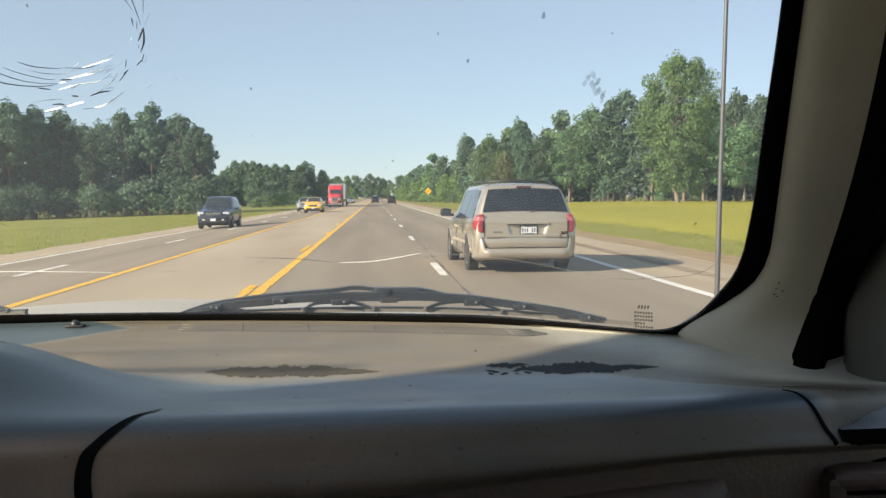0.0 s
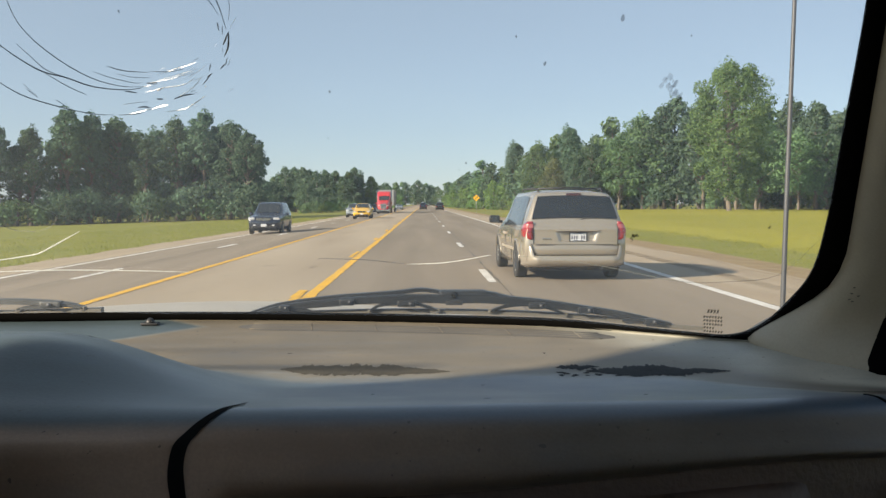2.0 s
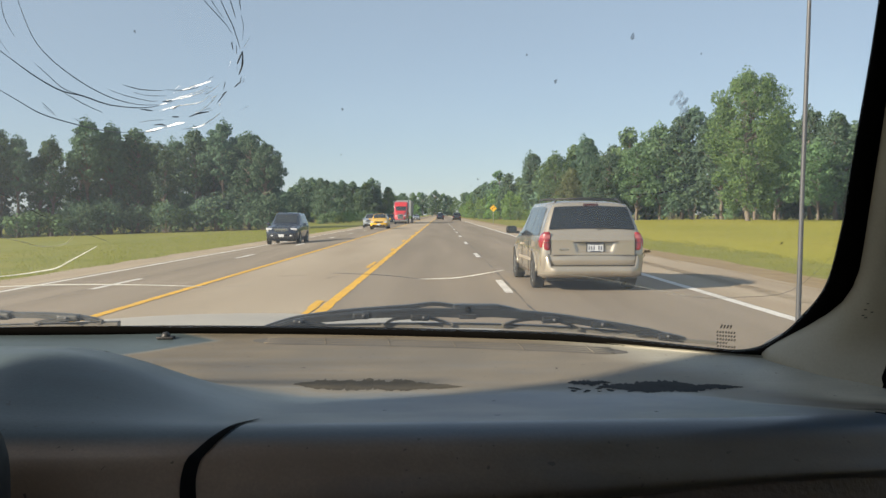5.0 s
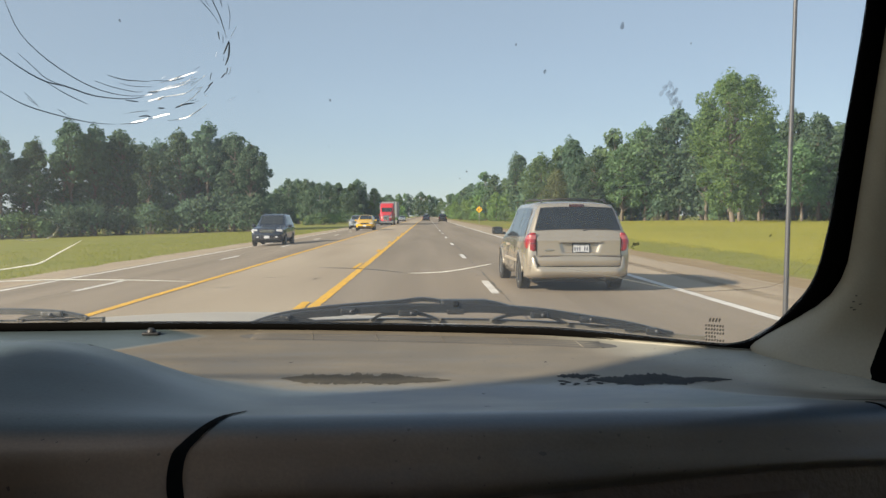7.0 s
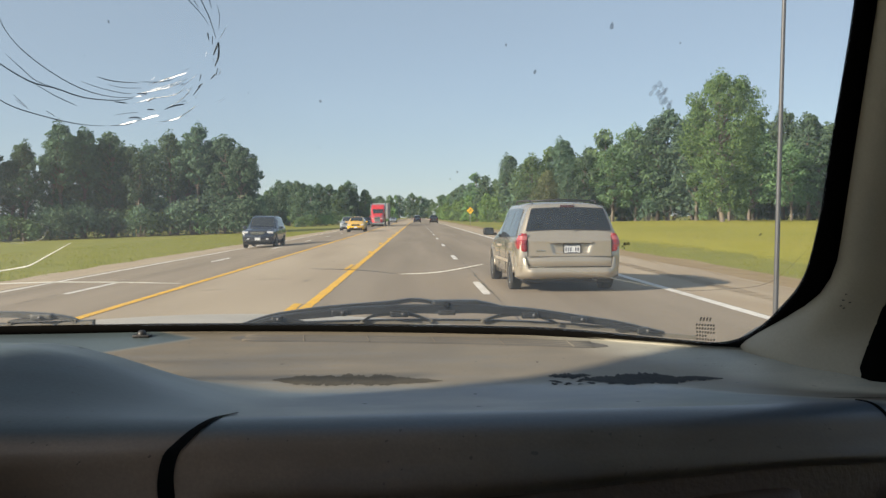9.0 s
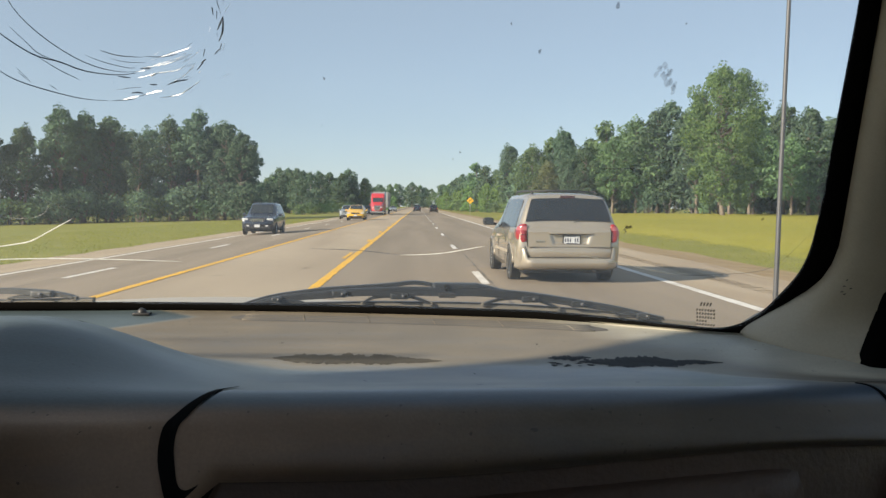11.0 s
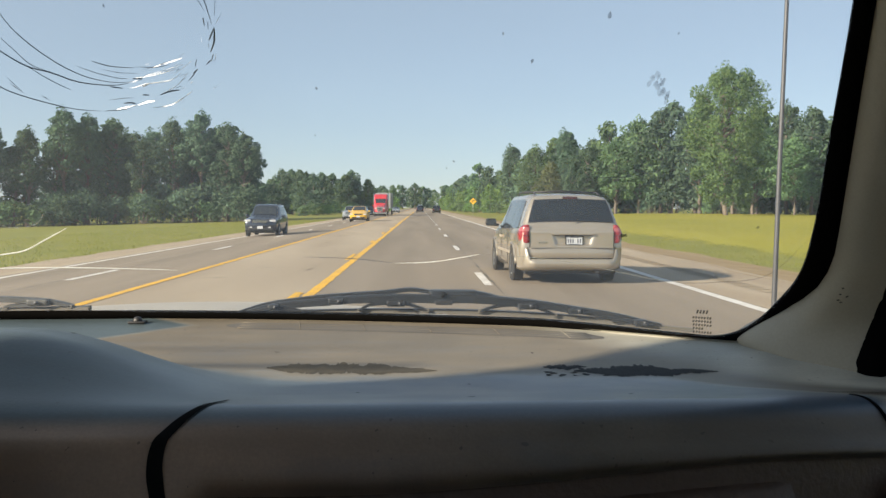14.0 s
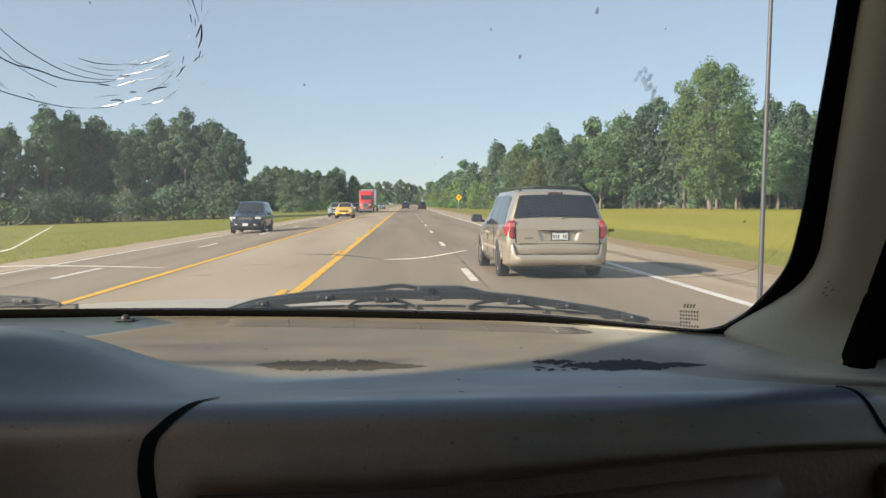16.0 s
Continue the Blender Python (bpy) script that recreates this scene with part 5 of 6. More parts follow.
def patch(name, x0, x1, y0, y1, seed, material, parent, ragged=0.5, n=60, lean=0.0):
    """A flat torn film on the dash with a ragged outline."""
    def rag(f_, c):
        return ragged * (.9 * noise.noise(Vector((f_ * 5, seed, c))) + .55 * noise.noise(Vector((f_ * 17, seed, c + 4))) + .45 * noise.noise(Vector((f_ * 43, seed, c + 8))) + .40 * noise.noise(Vector((f_ * 97, seed, c + 12))))
    rows_ = []
    for i in range(n + 1):
        f_ = i / n
        env = min(1.0, 4.0 * f_ + .12, 2.4 * (1 - f_) + .05)
        ym = (y0 + y1) / 2 + lean * (f_ - .5)
        h = (y1 - y0) / 2 * env
        x = x0 + (x1 - x0) * f_
        a_, b_ = ym + h * max(.05, .8 + rag(f_, 0)), ym - h * max(.05, .8 + rag(f_, 20))
        rows_.append([on_dash(x, a_, .0003), on_dash(x, (a_ + b_) / 2, .0005), on_dash(x, b_, .0003)])
    v_, f_ = grid(rows_)
    return mesh_ob(name, v_, f_, material, parent, "dark torn patch in the faded surface")


patch("worn_patch", -.135, .026, .842, .902, 3.0, M_patch_worn, dash, .6, 260, lean=-.012)
patch("worn_patch", .155, .290, .838, .885, 8.3, M_patch, dash, .55, 260, lean=-.005)
patch("worn_patch", .128, .17, .870, .892, 4.4, M_patch, dash, .9, 60)
rp = random.Random(9)
for k in range(16):
    x, y = .125 + rp.random() * .06, rp.uniform(.838, .878)
    patch("worn_fleck", x, x + rp.uniform(.003, .009), y, y + rp.uniform(.004, .010), k, M_patch, dash, n=6)
for k in range(10):
    x, y = rp.uniform(-.3, .3), rp.uniform(.65, .95)
    patch("worn_fleck", x, x + rp.uniform(.002, .005), y, y + rp.uniform(.002, .006), k + 40, M_patch, dash, n=6)
# peeled pale film at the dash's right end
patch("peeled_film", .335, .40, .665, .70, 5.0, M_dash_low, dash, .5)
patch("worn_patch", .325, .39, .70, .708, 15.0, M_patch, dash, .8)
# seam where the pad meets the end cap
tube("end_seam", [dash_point(.322 + .020 * (i / 24), .56 + .36 * i / 24) + Vector((0, -.0004, .0002)) for i in range(25)], [.0008 + .0014 * i / 24 for i in range(25)], M_seam, dash)

# glossy end cap of the pad and the dark gap between it and the side vent
def lip_share(x, slope):
    """The share u of the pad at which the sight line from the seat has a slope."""
    lo, hi = .3, 1.0
    for _ in range(24):
        m_ = (lo + hi) / 2
        p = dash_point(x, m_)
        if (p.z - EYE) / p.y > slope:
            lo = m_
        else:
            hi = m_
    return lo


for nm, s0, s1, x0, lift, material, text in (("end_cap", -.222, -.247, .350, .0012, M_endcap, "dark glossy end cap of the dashboard"), ("end_gap", -.246, -.268, .347, .0008, M_rubber, "dark gap beside the dashboard's end")):
    rows = []
    for i in range(25):
        x = x0 + (.48 - x0) * i / 24
        top = (s1 + .004 + (s0 - s1 - .004) * smoothstep(0, .45, i / 24) + .004 * noise.noise(Vector((i * .55, 3, 1)))) if nm == "end_cap" else s0
        low = s1 if nm == "end_cap" else s1 + .008 * (1 - smoothstep(0, .15, i / 24)) + .010 * smoothstep(.3, 1, i / 24)
        a, b = lip_share(x, top), lip_share(x, low)
        rows.append([dash_point(x, a + (b - a) * j / 10) + Vector((0, -lift, lift)) for j in range(11)])
    v, f = grid(rows)
    mesh_ob(nm, v, f, material, dash, text)

# defroster grille along the base of the glass
rows = []
for i in range(31):
    x = -.215 + .425 * i / 30
    yb = 1.105 - .30 * (x - MID) ** 2
    w = .019 * min(1, 14 * min(i / 30, 1 - i / 30) + .25)
    rows.append([on_dash(x, yb - .018 - w, .0002), on_dash(x, yb - .018 - w + .003, .0008), on_dash(x, yb - .018 + w - .003, .0008), on_dash(x, yb - .018 + w, .0002)])
v, f = grid(rows)
grille = mesh_ob("defroster_grille", v, f, M_grille, dash, "long dusty defroster grille slot")
for k in range(5):
    x = -.13 + .075 * k
    yb = 1.087 - .30 * (x - MID) ** 2
    tube("divider", [on_dash(x - .002, yb + .017, .0012), on_dash(x + .003, yb - .018, .0010)], .0004, M_dash, grille)
for k in range(4):
    tube("louvre", [on_dash(-.20 + .395 * i / 20, 1.087 - .30 * (-.20 + .395 * i / 20 - MID) ** 2 - .013 + .009 * k, -.0002) for i in range(21)], .0014, M_dash, grille, sides=4)
# light sensor dome
bm = bmesh.new()
bmesh.ops.create_uvsphere(bm, u_segments=14, v_segments=8, radius=.0055)
bmesh.ops.translate(bm, vec=on_dash(-.322, 1.095, .003), verts=bm.verts[:])
add_box(bm, on_dash(-.322, 1.095, .0015), (.020, .012, .003), .001)
part("light_sensor", bm, M_blackp, dash, "small black light sensor dome", smooth=True)

# instrument hood on the driver's side
bm = bmesh.new()
bmesh.ops.create_cube(bm, size=1.0)
bmesh.ops.scale(bm, vec=(.40, .13, .36), verts=bm.verts[:])
bmesh.ops.bevel(bm, geom=bm.edges[:], offset=.064, segments=10, affect='EDGES', profile=.5)
bmesh.ops.translate(bm, vec=(-.438, .50, 1.195), verts=bm.verts[:])
part("instrument_hood", bm, M_hoodplastic, truck, "dark rounded instrument hood", smooth=True)

# side air vent at the dash's right end
vent = new("side_vent"); vent.parent = truck
vent.matrix_basis = pose(.425, .632, EYE - .231)
bm = bmesh.new()
for c, s in (((0, 0, .042), (.17, .03, .014)), ((0, 0, -.042), (.17, .03, .014)), ((-.082, 0, 0), (.014, .03, .09)), ((.082, 0, 0), (.014, .03, .09))):
    add_box(bm, c, s, .005)
part("vent_frame", bm, M_dash_low, vent)
box("vent_recess", (0, .03, 0), (.16, .01, .09), M_seam, vent, .001)
for k in range(5):
    box("vent_slat", (0, .004, -.028 + .014 * k), (.15, .016, .003), M_dash_low, vent, .001)

# right pillar trim: a section lofted up the glass edge, spreading into a foot on the dash
FOOT = spline([(.350, .995, 0), (.351, .945, 0), (.360, .908, 0), (.376, .878, 0), (.408, .850, 0), (.440, .822, 0), (.475, .802, 0), (.52, .792, 0), (.58, .788, 0)], 36)
RISE = spline([(0, 0, 0), (.000, -.018, 0), (.004, -.036, 0), (.014, -.052, 0), (.034, -.068, 0), (.065, -.080, 0), (.105, -.088, 0), (.16, -.094, 0), (.24, -.098, 0)], 36)
pillar_zs = [1.23, 1.26, 1.285, 1.292, 1.298, 1.303, 1.308, 1.313, 1.319, 1.325, 1.332, 1.340, 1.350, 1.362, 1.376, 1.392, 1.41, 1.43] + [1.46 + .03 * i for i in range(14)]


def section_point(z, k):
    """A point of the section at a height; k runs from 0 at the glass edge to 36 well behind the door."""
    zz = max(z, Z0 + .003)
    e = on_glass(edge_x(zz), zz, -.006)
    i = min(35, int(k))
    low = FOOT[i].lerp(FOOT[i + 1], k - i)
    d = RISE[i].lerp(RISE[i + 1], k - i)
    up = Vector((e.x + d.x, e.y + d.y, z))
    low.z = z
    p = low.lerp(up, smoothstep(1.290, 1.385, z) ** .7)
    if k < 3:
        p.z = max(z, e.z - .004 * k)
    return p


def section_end(z):
    """Where the trim ends at the door opening."""
    lo, hi = 4.0, 36.0
    for _ in range(30):
        m = (lo + hi) / 2
        p = section_point(z, m)
        if p.x / p.y < .490 + .43 * (max(z, 1.30) - 1.30):
            lo = m
        else:
            hi = m
    return lo


def pillar_point(z, f_):
    return section_point(z, section_end(z) * f_)


def door_seal_point(z):
    return pillar_point(z, 1.0) + Vector((.003, -.002, 0))


def pillar_rows(flip):
    rows_ = []
    for z in pillar_zs:
        # the unseen left trim is kept narrow, so its shadow stays thin
        row = [pillar_point(z, k / 30 * (.10 if flip else 1)) for k in range(31)]
        rows_.append([Vector((2 * MID - LEFT - p.x, p.y, p.z)) for p in row] if flip else row)
    return rows_


for flip in (False, True):
    v, f = grid(pillar_rows(flip))
    mesh_ob("pillar_trim", v, f, M_trim, truck, "tan plastic windshield pillar trim")
rows = []
for z in [1.21 + .02 * i for i in range(33)]:
    d = door_seal_point(z)
    rows.append([d + Vector(o) for o in ((-.006, .004, 0), (.001, -.006, 0), (.012, -.010, 0), (.022, -.008, 0), (.030, .004, 0), (.055, .012, 0), (.085, .030, 0))])
v, f = grid(rows)
mesh_ob("door_seal", v, f, M_rubber, truck, "black rubber door seal")
# scuffs on the pillar
for k, (q, z, w) in enumerate(((.60, 1.372, .004), (.64, 1.366, .0025), (.70, 1.370, .002), (.57, 1.378, .0015), (.69, 1.364, .002))):
    d = pillar_point(z, q) + Vector((-.001, -.001, 0))
    tube("scuff", [d, d + Vector((w, -w * .5, .0006))], .0005, M_patch, truck)

# doors, roof, rear wall, floor: plain shell of the cab
for s, nm in ((1, "right"), (-1, "left")):
    cx = BODY + s * HALF
    bm = bmesh.new()
    add_box(bm, (cx, .05, .92), (.10, 1.55, .62), .02)
    add_box(bm, (cx + s * .005, .80 if s > 0 else .60, 1.30), (.05, .10, .38), .02)
    part("door_panel", bm, M_door_shade, truck, "brown plastic door panel toned as in shade", smooth=False)
    # unseen panes, their tint and reach set to dim light on the dash
    bm = bmesh.new()
    add_box(bm, (cx - s * .02, -.02 if s > 0 else -.34, 1.53), (.005, 1.36 if s > 0 else .84, .66), .001)
    part("door_window", bm, M_side_tint if s > 0 else M_left_dimmer, truck, "unseen side window tinted to hold back light")
    box("door_frame_top", (cx - s * .08, -.20 if s > 0 else -.36, 1.86), (.06, 1.2 if s > 0 else .92, .06), M_trim, truck, .01)
    box("rear_pillar", (cx - s * .06, -.72, 1.55), (.08, .14, .66), M_trim, truck, .02)
rows = []
for i in range(15):
    u = -1 + 2 * i / 14
    x = MID + .74 * u + LEFT * min(0, u)
    # unseen roof edge, set back at the sides to shape the sun patch
    g = glass_y(x, 1.85) - .075 * smoothstep(.42, .60, abs(x - MID))
    rows.append([(x, y, z - .05 * abs(u) ** 3) for y, z in ((g - .012, 1.835), (g - .03, 1.86), (g - .08, 1.885), (.05, 1.91), (-.5, 1.91), (-.8, 1.88), (-.84, 1.84))])
v, f = grid(rows)
roof = mesh_ob("roof_liner", v, f, M_liner, truck, "grey cloth headliner")
so = roof.modifiers.new("thick", 'SOLIDIFY'); so.thickness = .03; so.offset = 1
box("rear_wall", (BODY, -.80, .98), (2 * HALF - .04, .06, .80), M_liner, truck, .02)
box("cab_floor", (BODY, .15, .50), (2 * HALF + .06, 1.9, .10), M_blackp, truck, .02)
box("firewall", (BODY, 1.22, .88), (2 * HALF - .04, .06, .78), M_blackp, truck, .01)
for s in (-1, 1):
    bm = bmesh.new()
    add_box(bm, (BODY + s * .44, -.30, .78), (.70, .52, .22), .06)
    add_box(bm, (BODY + s * .44, -.60, 1.16), (.68, .18, .66), .06)
    part("seat", bm, M_liner, truck, "grey cloth bench seat", smooth=True)

# hood, cowl and front body
rows = []
for j in range(26):
    y = 1.33 + 1.15 * j / 25
    row = []
    for i in range(31):
        u = -1 + 2 * i / 30
        x = BODY + HALF * u
        z = 1.298 - .085 * (y - 1.33) - .085 * u * u - .05 * abs(u) ** 6 - .10 * smoothstep(2.2, 2.5, y)
        row.append((x, y - .10 * u * u * (1 - j / 25), z))
    rows.append(row)
rows.append([(x, y + .03, z - .25) for x, y, z in rows[-1]])
v, f = grid(rows)
mesh_ob("hood", v, f, M_hood, truck, "faded silver painted hood")
rows = []
for i in range(31):
    u = -1 + 2 * i / 30
    x = BODY + (HALF - .06) * u
    yg = glass_y(x, 1.30)
    h = .011 * smoothstep(-.15, .10, x)
    rows.append([(x, yg + .012, 1.288), (x, yg + .06, 1.283 + h * .4), (x, yg + .12, 1.274 + h), (x, yg + .17, 1.276 + h), (x, yg + .20, 1.262)])
v, f = grid(rows)
cowl = mesh_ob("cowl_panel", v, f, M_cowl_light, truck, "sun-bleached plastic cowl panel")
for k in range(14):
    x = -.55 + .06 * k
    box("cowl_slot", (x, glass_y(x, 1.30) + .10, 1.279), (.035, .012, .006), M_seam, cowl, .001)
for s in (-1, 1):
    bm = bmesh.new()
    add_box(bm, (BODY + s * HALF, 1.70, .79), (.14, 1.56, .66), .05)
    part("fender", bm, M_hood, truck, smooth=True)
    for y in (1.75, -1.6):
        make_wheel(truck, BODY + s * (HALF - .02), y, .36, .22, s, 6)
box("front_grille", (BODY, 2.58, .86), (2 * HALF - .1, .08, .5), M_blackp, truck, .03)
box("chassis", (BODY, .4, .48), (.9, 4.8, .14), M_blackp, truck, .02)
bm = bmesh.new()
add_box(bm, (BODY, -1.75, .60), (2 * HALF - .1, 1.8, .06), .01)
for s in (-1, 1):
    add_box(bm, (BODY + s * (HALF + .04), -1.75, .88), (.06, 1.8, .60), .02)
add_box(bm, (BODY, -2.64, .88), (2 * HALF + .06, .06, .56), .02)
part("cargo_bed", bm, M_hood, truck, "faded silver pickup bed")

# antenna mast on the right fender
tube("antenna", [(.528, 1.35, 1.10), (.5305, 1.35, 1.25), (.535, 1.35, 1.5), (.5405, 1.35, 1.75), (.546, 1.35, 2.0)], [.0045, .0042, .0037, .0032, .002], M_steel, truck, "thin grey steel antenna mast", 8)
tube("antenna_base", [(.528, 1.35, 1.08), (.528, 1.35, 1.13)], [.016, .008], M_blackp, truck, "", 10)


# wipers: pressed steel bridges, claws and arm over a rubber blade, lying along the cowl
def bar(name, pts, high, deep, material, parent, label="", n=14):
    """A flat pressed bar through (x, z) points at a depth y: high and deep are its half sizes, a number or one for each end and the middle."""
    y0 = pts[0][2]
    line = spline([(x, z, 0) for x, z, _ in pts], n)
    rows_ = []
    for i, p in enumerate(line):
        d = (line[min(i + 1, n)] - line[max(i - 1, 0)]).normalized()
        f_ = i / n
        h = high if isinstance(high, float) else high[0] + (high[1] - high[0]) * min(1, 2 * f_) + (high[2] - high[1]) * max(0, 2 * f_ - 1)
        up = Vector((-d.y, d.x))
        sec = ((-deep, -h), (-deep, h * .72), (-deep * .70, h), (deep * .70, h), (deep, h * .72), (deep, -h))
        rows_.append([(p.x + up.x * b_, y0 + a_, p.y + up.y * b_) for a_, b_ in sec])
    v_, f_ = grid(rows_, True)
    m_ = len(v_)
    f_ += [tuple(range(6))[::-1], tuple(range(m_ - 6, m_))]
    return mesh_ob(name, v_, f_, material, parent, label, False)


def at_depth(pts, y):
    return [(x, z, y) for x, z in pts]


w = new("wiper"); w.parent = truck
tagged(w, "worn dark steel windshield wiper resting on the cowl")
blade_line = [(-.2149, 1.3133), (-.1359, 1.3158), (-.0494, 1.3178), (.0373, 1.3176), (.1098, 1.3159), (.1825, 1.3121), (.2481, 1.3062), (.2993, 1.3005), (.3615, 1.2952)]
bar("blade_rubber", at_depth(blade_line, 1.182), .0026, .004, M_blade_grey, w, "sun-greyed rubber wiper blade", 30)
bar("blade_spine", at_depth([(x, z + .0030) for x, z in blade_line[:8]], 1.182), .0008, .005, M_wiper, w, n=28)
bar("bridge", at_depth([(-.1099, 1.3309), (-.0782, 1.3330), (-.0422, 1.3344), (-.0061, 1.3351), (.0301, 1.3345), (.0735, 1.3349), (.1098, 1.3326), (.1533, 1.3289), (.1897, 1.3237), (.2152, 1.3200)], 1.180), [.0044, .0056, .0044], .008, M_wiper, w, "main bridge of the wiper", 26)
bar("arm", at_depth([(-.2221, 1.3150), (-.1861, 1.3255), (-.143, 1.3318), (-.107, 1.3355), (-.035, 1.3410), (-.0025, 1.3448), (.0260, 1.3412)], 1.196), [.0018, .0030, .0022], .007, M_wiper, w, "thin wiper arm rising to the joint", 24)
bar("end_frame", at_depth([(-.2135, 1.3150), (-.1933, 1.3205), (-.1718, 1.3243), (-.143, 1.3270), (-.1040, 1.3300)], 1.184), [.0020, .0040, .0046], .007, M_wiper, w)
bar("end_frame", at_depth([(.2100, 1.3206), (.2481, 1.3148), (.2773, 1.3092), (.2992, 1.3050), (.3200, 1.3016)], 1.184), [.0044, .0042, .0018], .007, M_wiper, w)
bar("claw", at_depth([(-.2005, 1.3175), (-.179, 1.3222), (-.1502, 1.3200), (-.1359, 1.3165)], 1.178), [.0012, .0026, .0012], .005, M_wiper, w)
bar("claw", at_depth([(-.0674, 1.3193), (-.0552, 1.3262), (-.035, 1.3288), (-.0133, 1.3292), (.0048, 1.3249), (.0192, 1.3198)], 1.178), [.0013, .0024, .0013], .005, M_wiper, w)
bar("claw", at_depth([(.0866, 1.3190), (.1025, 1.3242), (.1243, 1.3274), (.1497, 1.3262), (.1715, 1.3194), (.1825, 1.3150)], 1.178), [.0013, .0024, .0013], .005, M_wiper, w)
bar("claw", at_depth([(.256, 1.3070), (.272, 1.3085), (.292, 1.3050), (.310, 1.3010)], 1.178), [.0012, .0022, .0012], .005, M_wiper, w)
for x, z, lx, lz in ((-.0962, 1.3312, .020, .0085), (-.0205, 1.3290, .024, .0080), (.1461, 1.3262, .022, .0085), (.2079, 1.3202, .020, .0085), (.2919, 1.3052, .018, .0080), (-.1754, 1.3236, .014, .0070)):
    pv = box("pivot", (x, 1.176, z), (lx, .016, lz), M_wiper, w, .0025)
    tube("rivet", [(x + lx * .2, 1.164, z + .0005), (x + lx * .2, 1.170, z + .0005)], .0020, M_steel, pv, sides=8)
for x, z in ((-.0674, 1.3190), (.0192, 1.3196), (.0866, 1.3190), (.1825, 1.3146), (-.2005, 1.3168)):
    box("claw_tip", (x, 1.178, z), (.0055, .010, .0040), M_blade_grey, w, .001)
jt = box("joint", (.0520, 1.186, 1.3392), (.062, .024, .0120), M_wiper, w, .004, "blocky joint of arm and bridge")
tube("joint_pin", [(.0405, 1.170, 1.3398), (.0405, 1.180, 1.3398)], .0040, M_seam, jt, sides=12)
box("joint_clip", (.0400, 1.174, 1.3305), (.022, .014, .0060), M_blackp, jt, .0015)
bar("joint_flap", at_depth([(.076, 1.3402), (.095, 1.3378), (.118, 1.3338)], 1.186), [.0050, .0038, .0015], .010, M_wiper, jt, n=8)
tube("washer_hose", [(x, 1.190, z) for x, z in ((-.098, 1.3365), (-.094, 1.3388), (-.0925, 1.3375))], .0008, M_wiper, w, sides=5)

w = new("wiper"); w.parent = truck
tagged(w, "worn windshield wiper with a sun-greyed blade on the driver's side")
low = [(-.80, 1.3085), (-.66, 1.3135), (-.5667, 1.3165), (-.4949, 1.3180), (-.447, 1.3195), (-.4003, 1.3210)]
bar("blade_rubber", at_depth(low, 1.160), .0036, .006, M_blade_grey, w, "broad sun-greyed rubber wiper blade", 20)
bar("blade_spine", at_depth([(x, z + .0040) for x, z in low], 1.161), .0012, .005, M_wiper_grey, w, n=20)
bar("bridge", at_depth([(-.80, 1.3265), (-.70, 1.3325), (-.62, 1.3350), (-.5665, 1.3355), (-.5522, 1.3350), (-.5354, 1.3338)], 1.160), [.0040, .0050, .0042], .008, M_wiper_grey, w, n=20)
bar("end_frame", at_depth([(-.548, 1.3338), (-.5067, 1.3338), (-.4756, 1.3326), (-.4517, 1.3310), (-.4326, 1.3284), (-.422, 1.3258)], 1.160), [.0034, .0034, .0014], .007, M_wiper_grey, w, n=18)
bar("claw", at_depth([(-.5032, 1.3240), (-.4948, 1.3264), (-.4709, 1.3272), (-.4480, 1.3284)], 1.158), [.0012, .0020, .0020], .005, M_wiper_grey, w)
for x, z, lx, lz in ((-.545, 1.3330, .022, .0090), (-.4613, 1.3308, .026, .0080)):
    pv = box("pivot", (x, 1.156, z), (lx, .016, lz), M_wiper_grey, w, .0025)
    tube("rivet", [(x, 1.144, z), (x, 1.150, z)], .0022, M_steel, pv, sides=8)
for x, z in ((-.502, 1.3236), (-.423, 1.3252)):
    box("claw_tip", (x, 1.158, z), (.0060, .010, .0050), M_blade_grey, w, .001)
bar("arm", at_depth([(-.62, 1.3400), (-.75, 1.3350), (-.92, 1.3000)], 1.172), [.003, .004, .004], .008, M_wiper_grey, w)


# cracks, dirt and marks on the glass
GLINT = Vector((-.365, -.909, .200))


def splinter(name, p3, widths):
    """A chip of glass along a crack: a flat face turned half to the sun, with a ridge behind it."""
    m = len(p3)
    rows_ = []
    for i, p in enumerate(p3):
        along = (p3[min(m - 1, i + 1)] - p3[max(0, i - 1)]).normalized()
        across = along.cross(GLINT).normalized() * widths[i]
        rows_.append([p - across, p + across, p - GLINT * widths[i] * .5, p - across])
    v_, f_ = grid(rows_)
    return mesh_ob(name, v_, f_, M_crack_white, glass, smooth=False)


def crack(name, pts, r, material, n=18, label=""):
    line = spline([(x, z, 0) for x, z in pts], n)
    p3 = [on_glass(p.x, p.y, -.002) for p in line]
    m = len(p3)
    if material is M_crack_white:
        return splinter(name, p3, [.34 * max(r * .1, r * math.sin(math.pi * (i + .6) / (m + .4)) ** .8) for i in range(m)])
    return tube(name, p3, [.60 * max(r * .12, r * math.sin(math.pi * (i + .6) / (m + .4)) ** .6) for i in range(m)], material, glass, label, 4)


rc = random.Random(31)
crack("crack", [(-0.318, 1.6400), (-0.322, 1.6143), (-0.321, 1.5991), (-0.311, 1.5846), (-0.294, 1.5708), (-0.276, 1.5620), (-0.256, 1.5579), (-0.239, 1.5579)], .0007, M_crack_dark)
crack("crack", [(-0.368, 1.6100), (-0.346, 1.5878), (-0.334, 1.5770), (-0.320, 1.5684), (-0.303, 1.5645), (-0.284, 1.5580), (-0.258, 1.5555), (-0.241, 1.5570)], .0010, M_crack_dark)
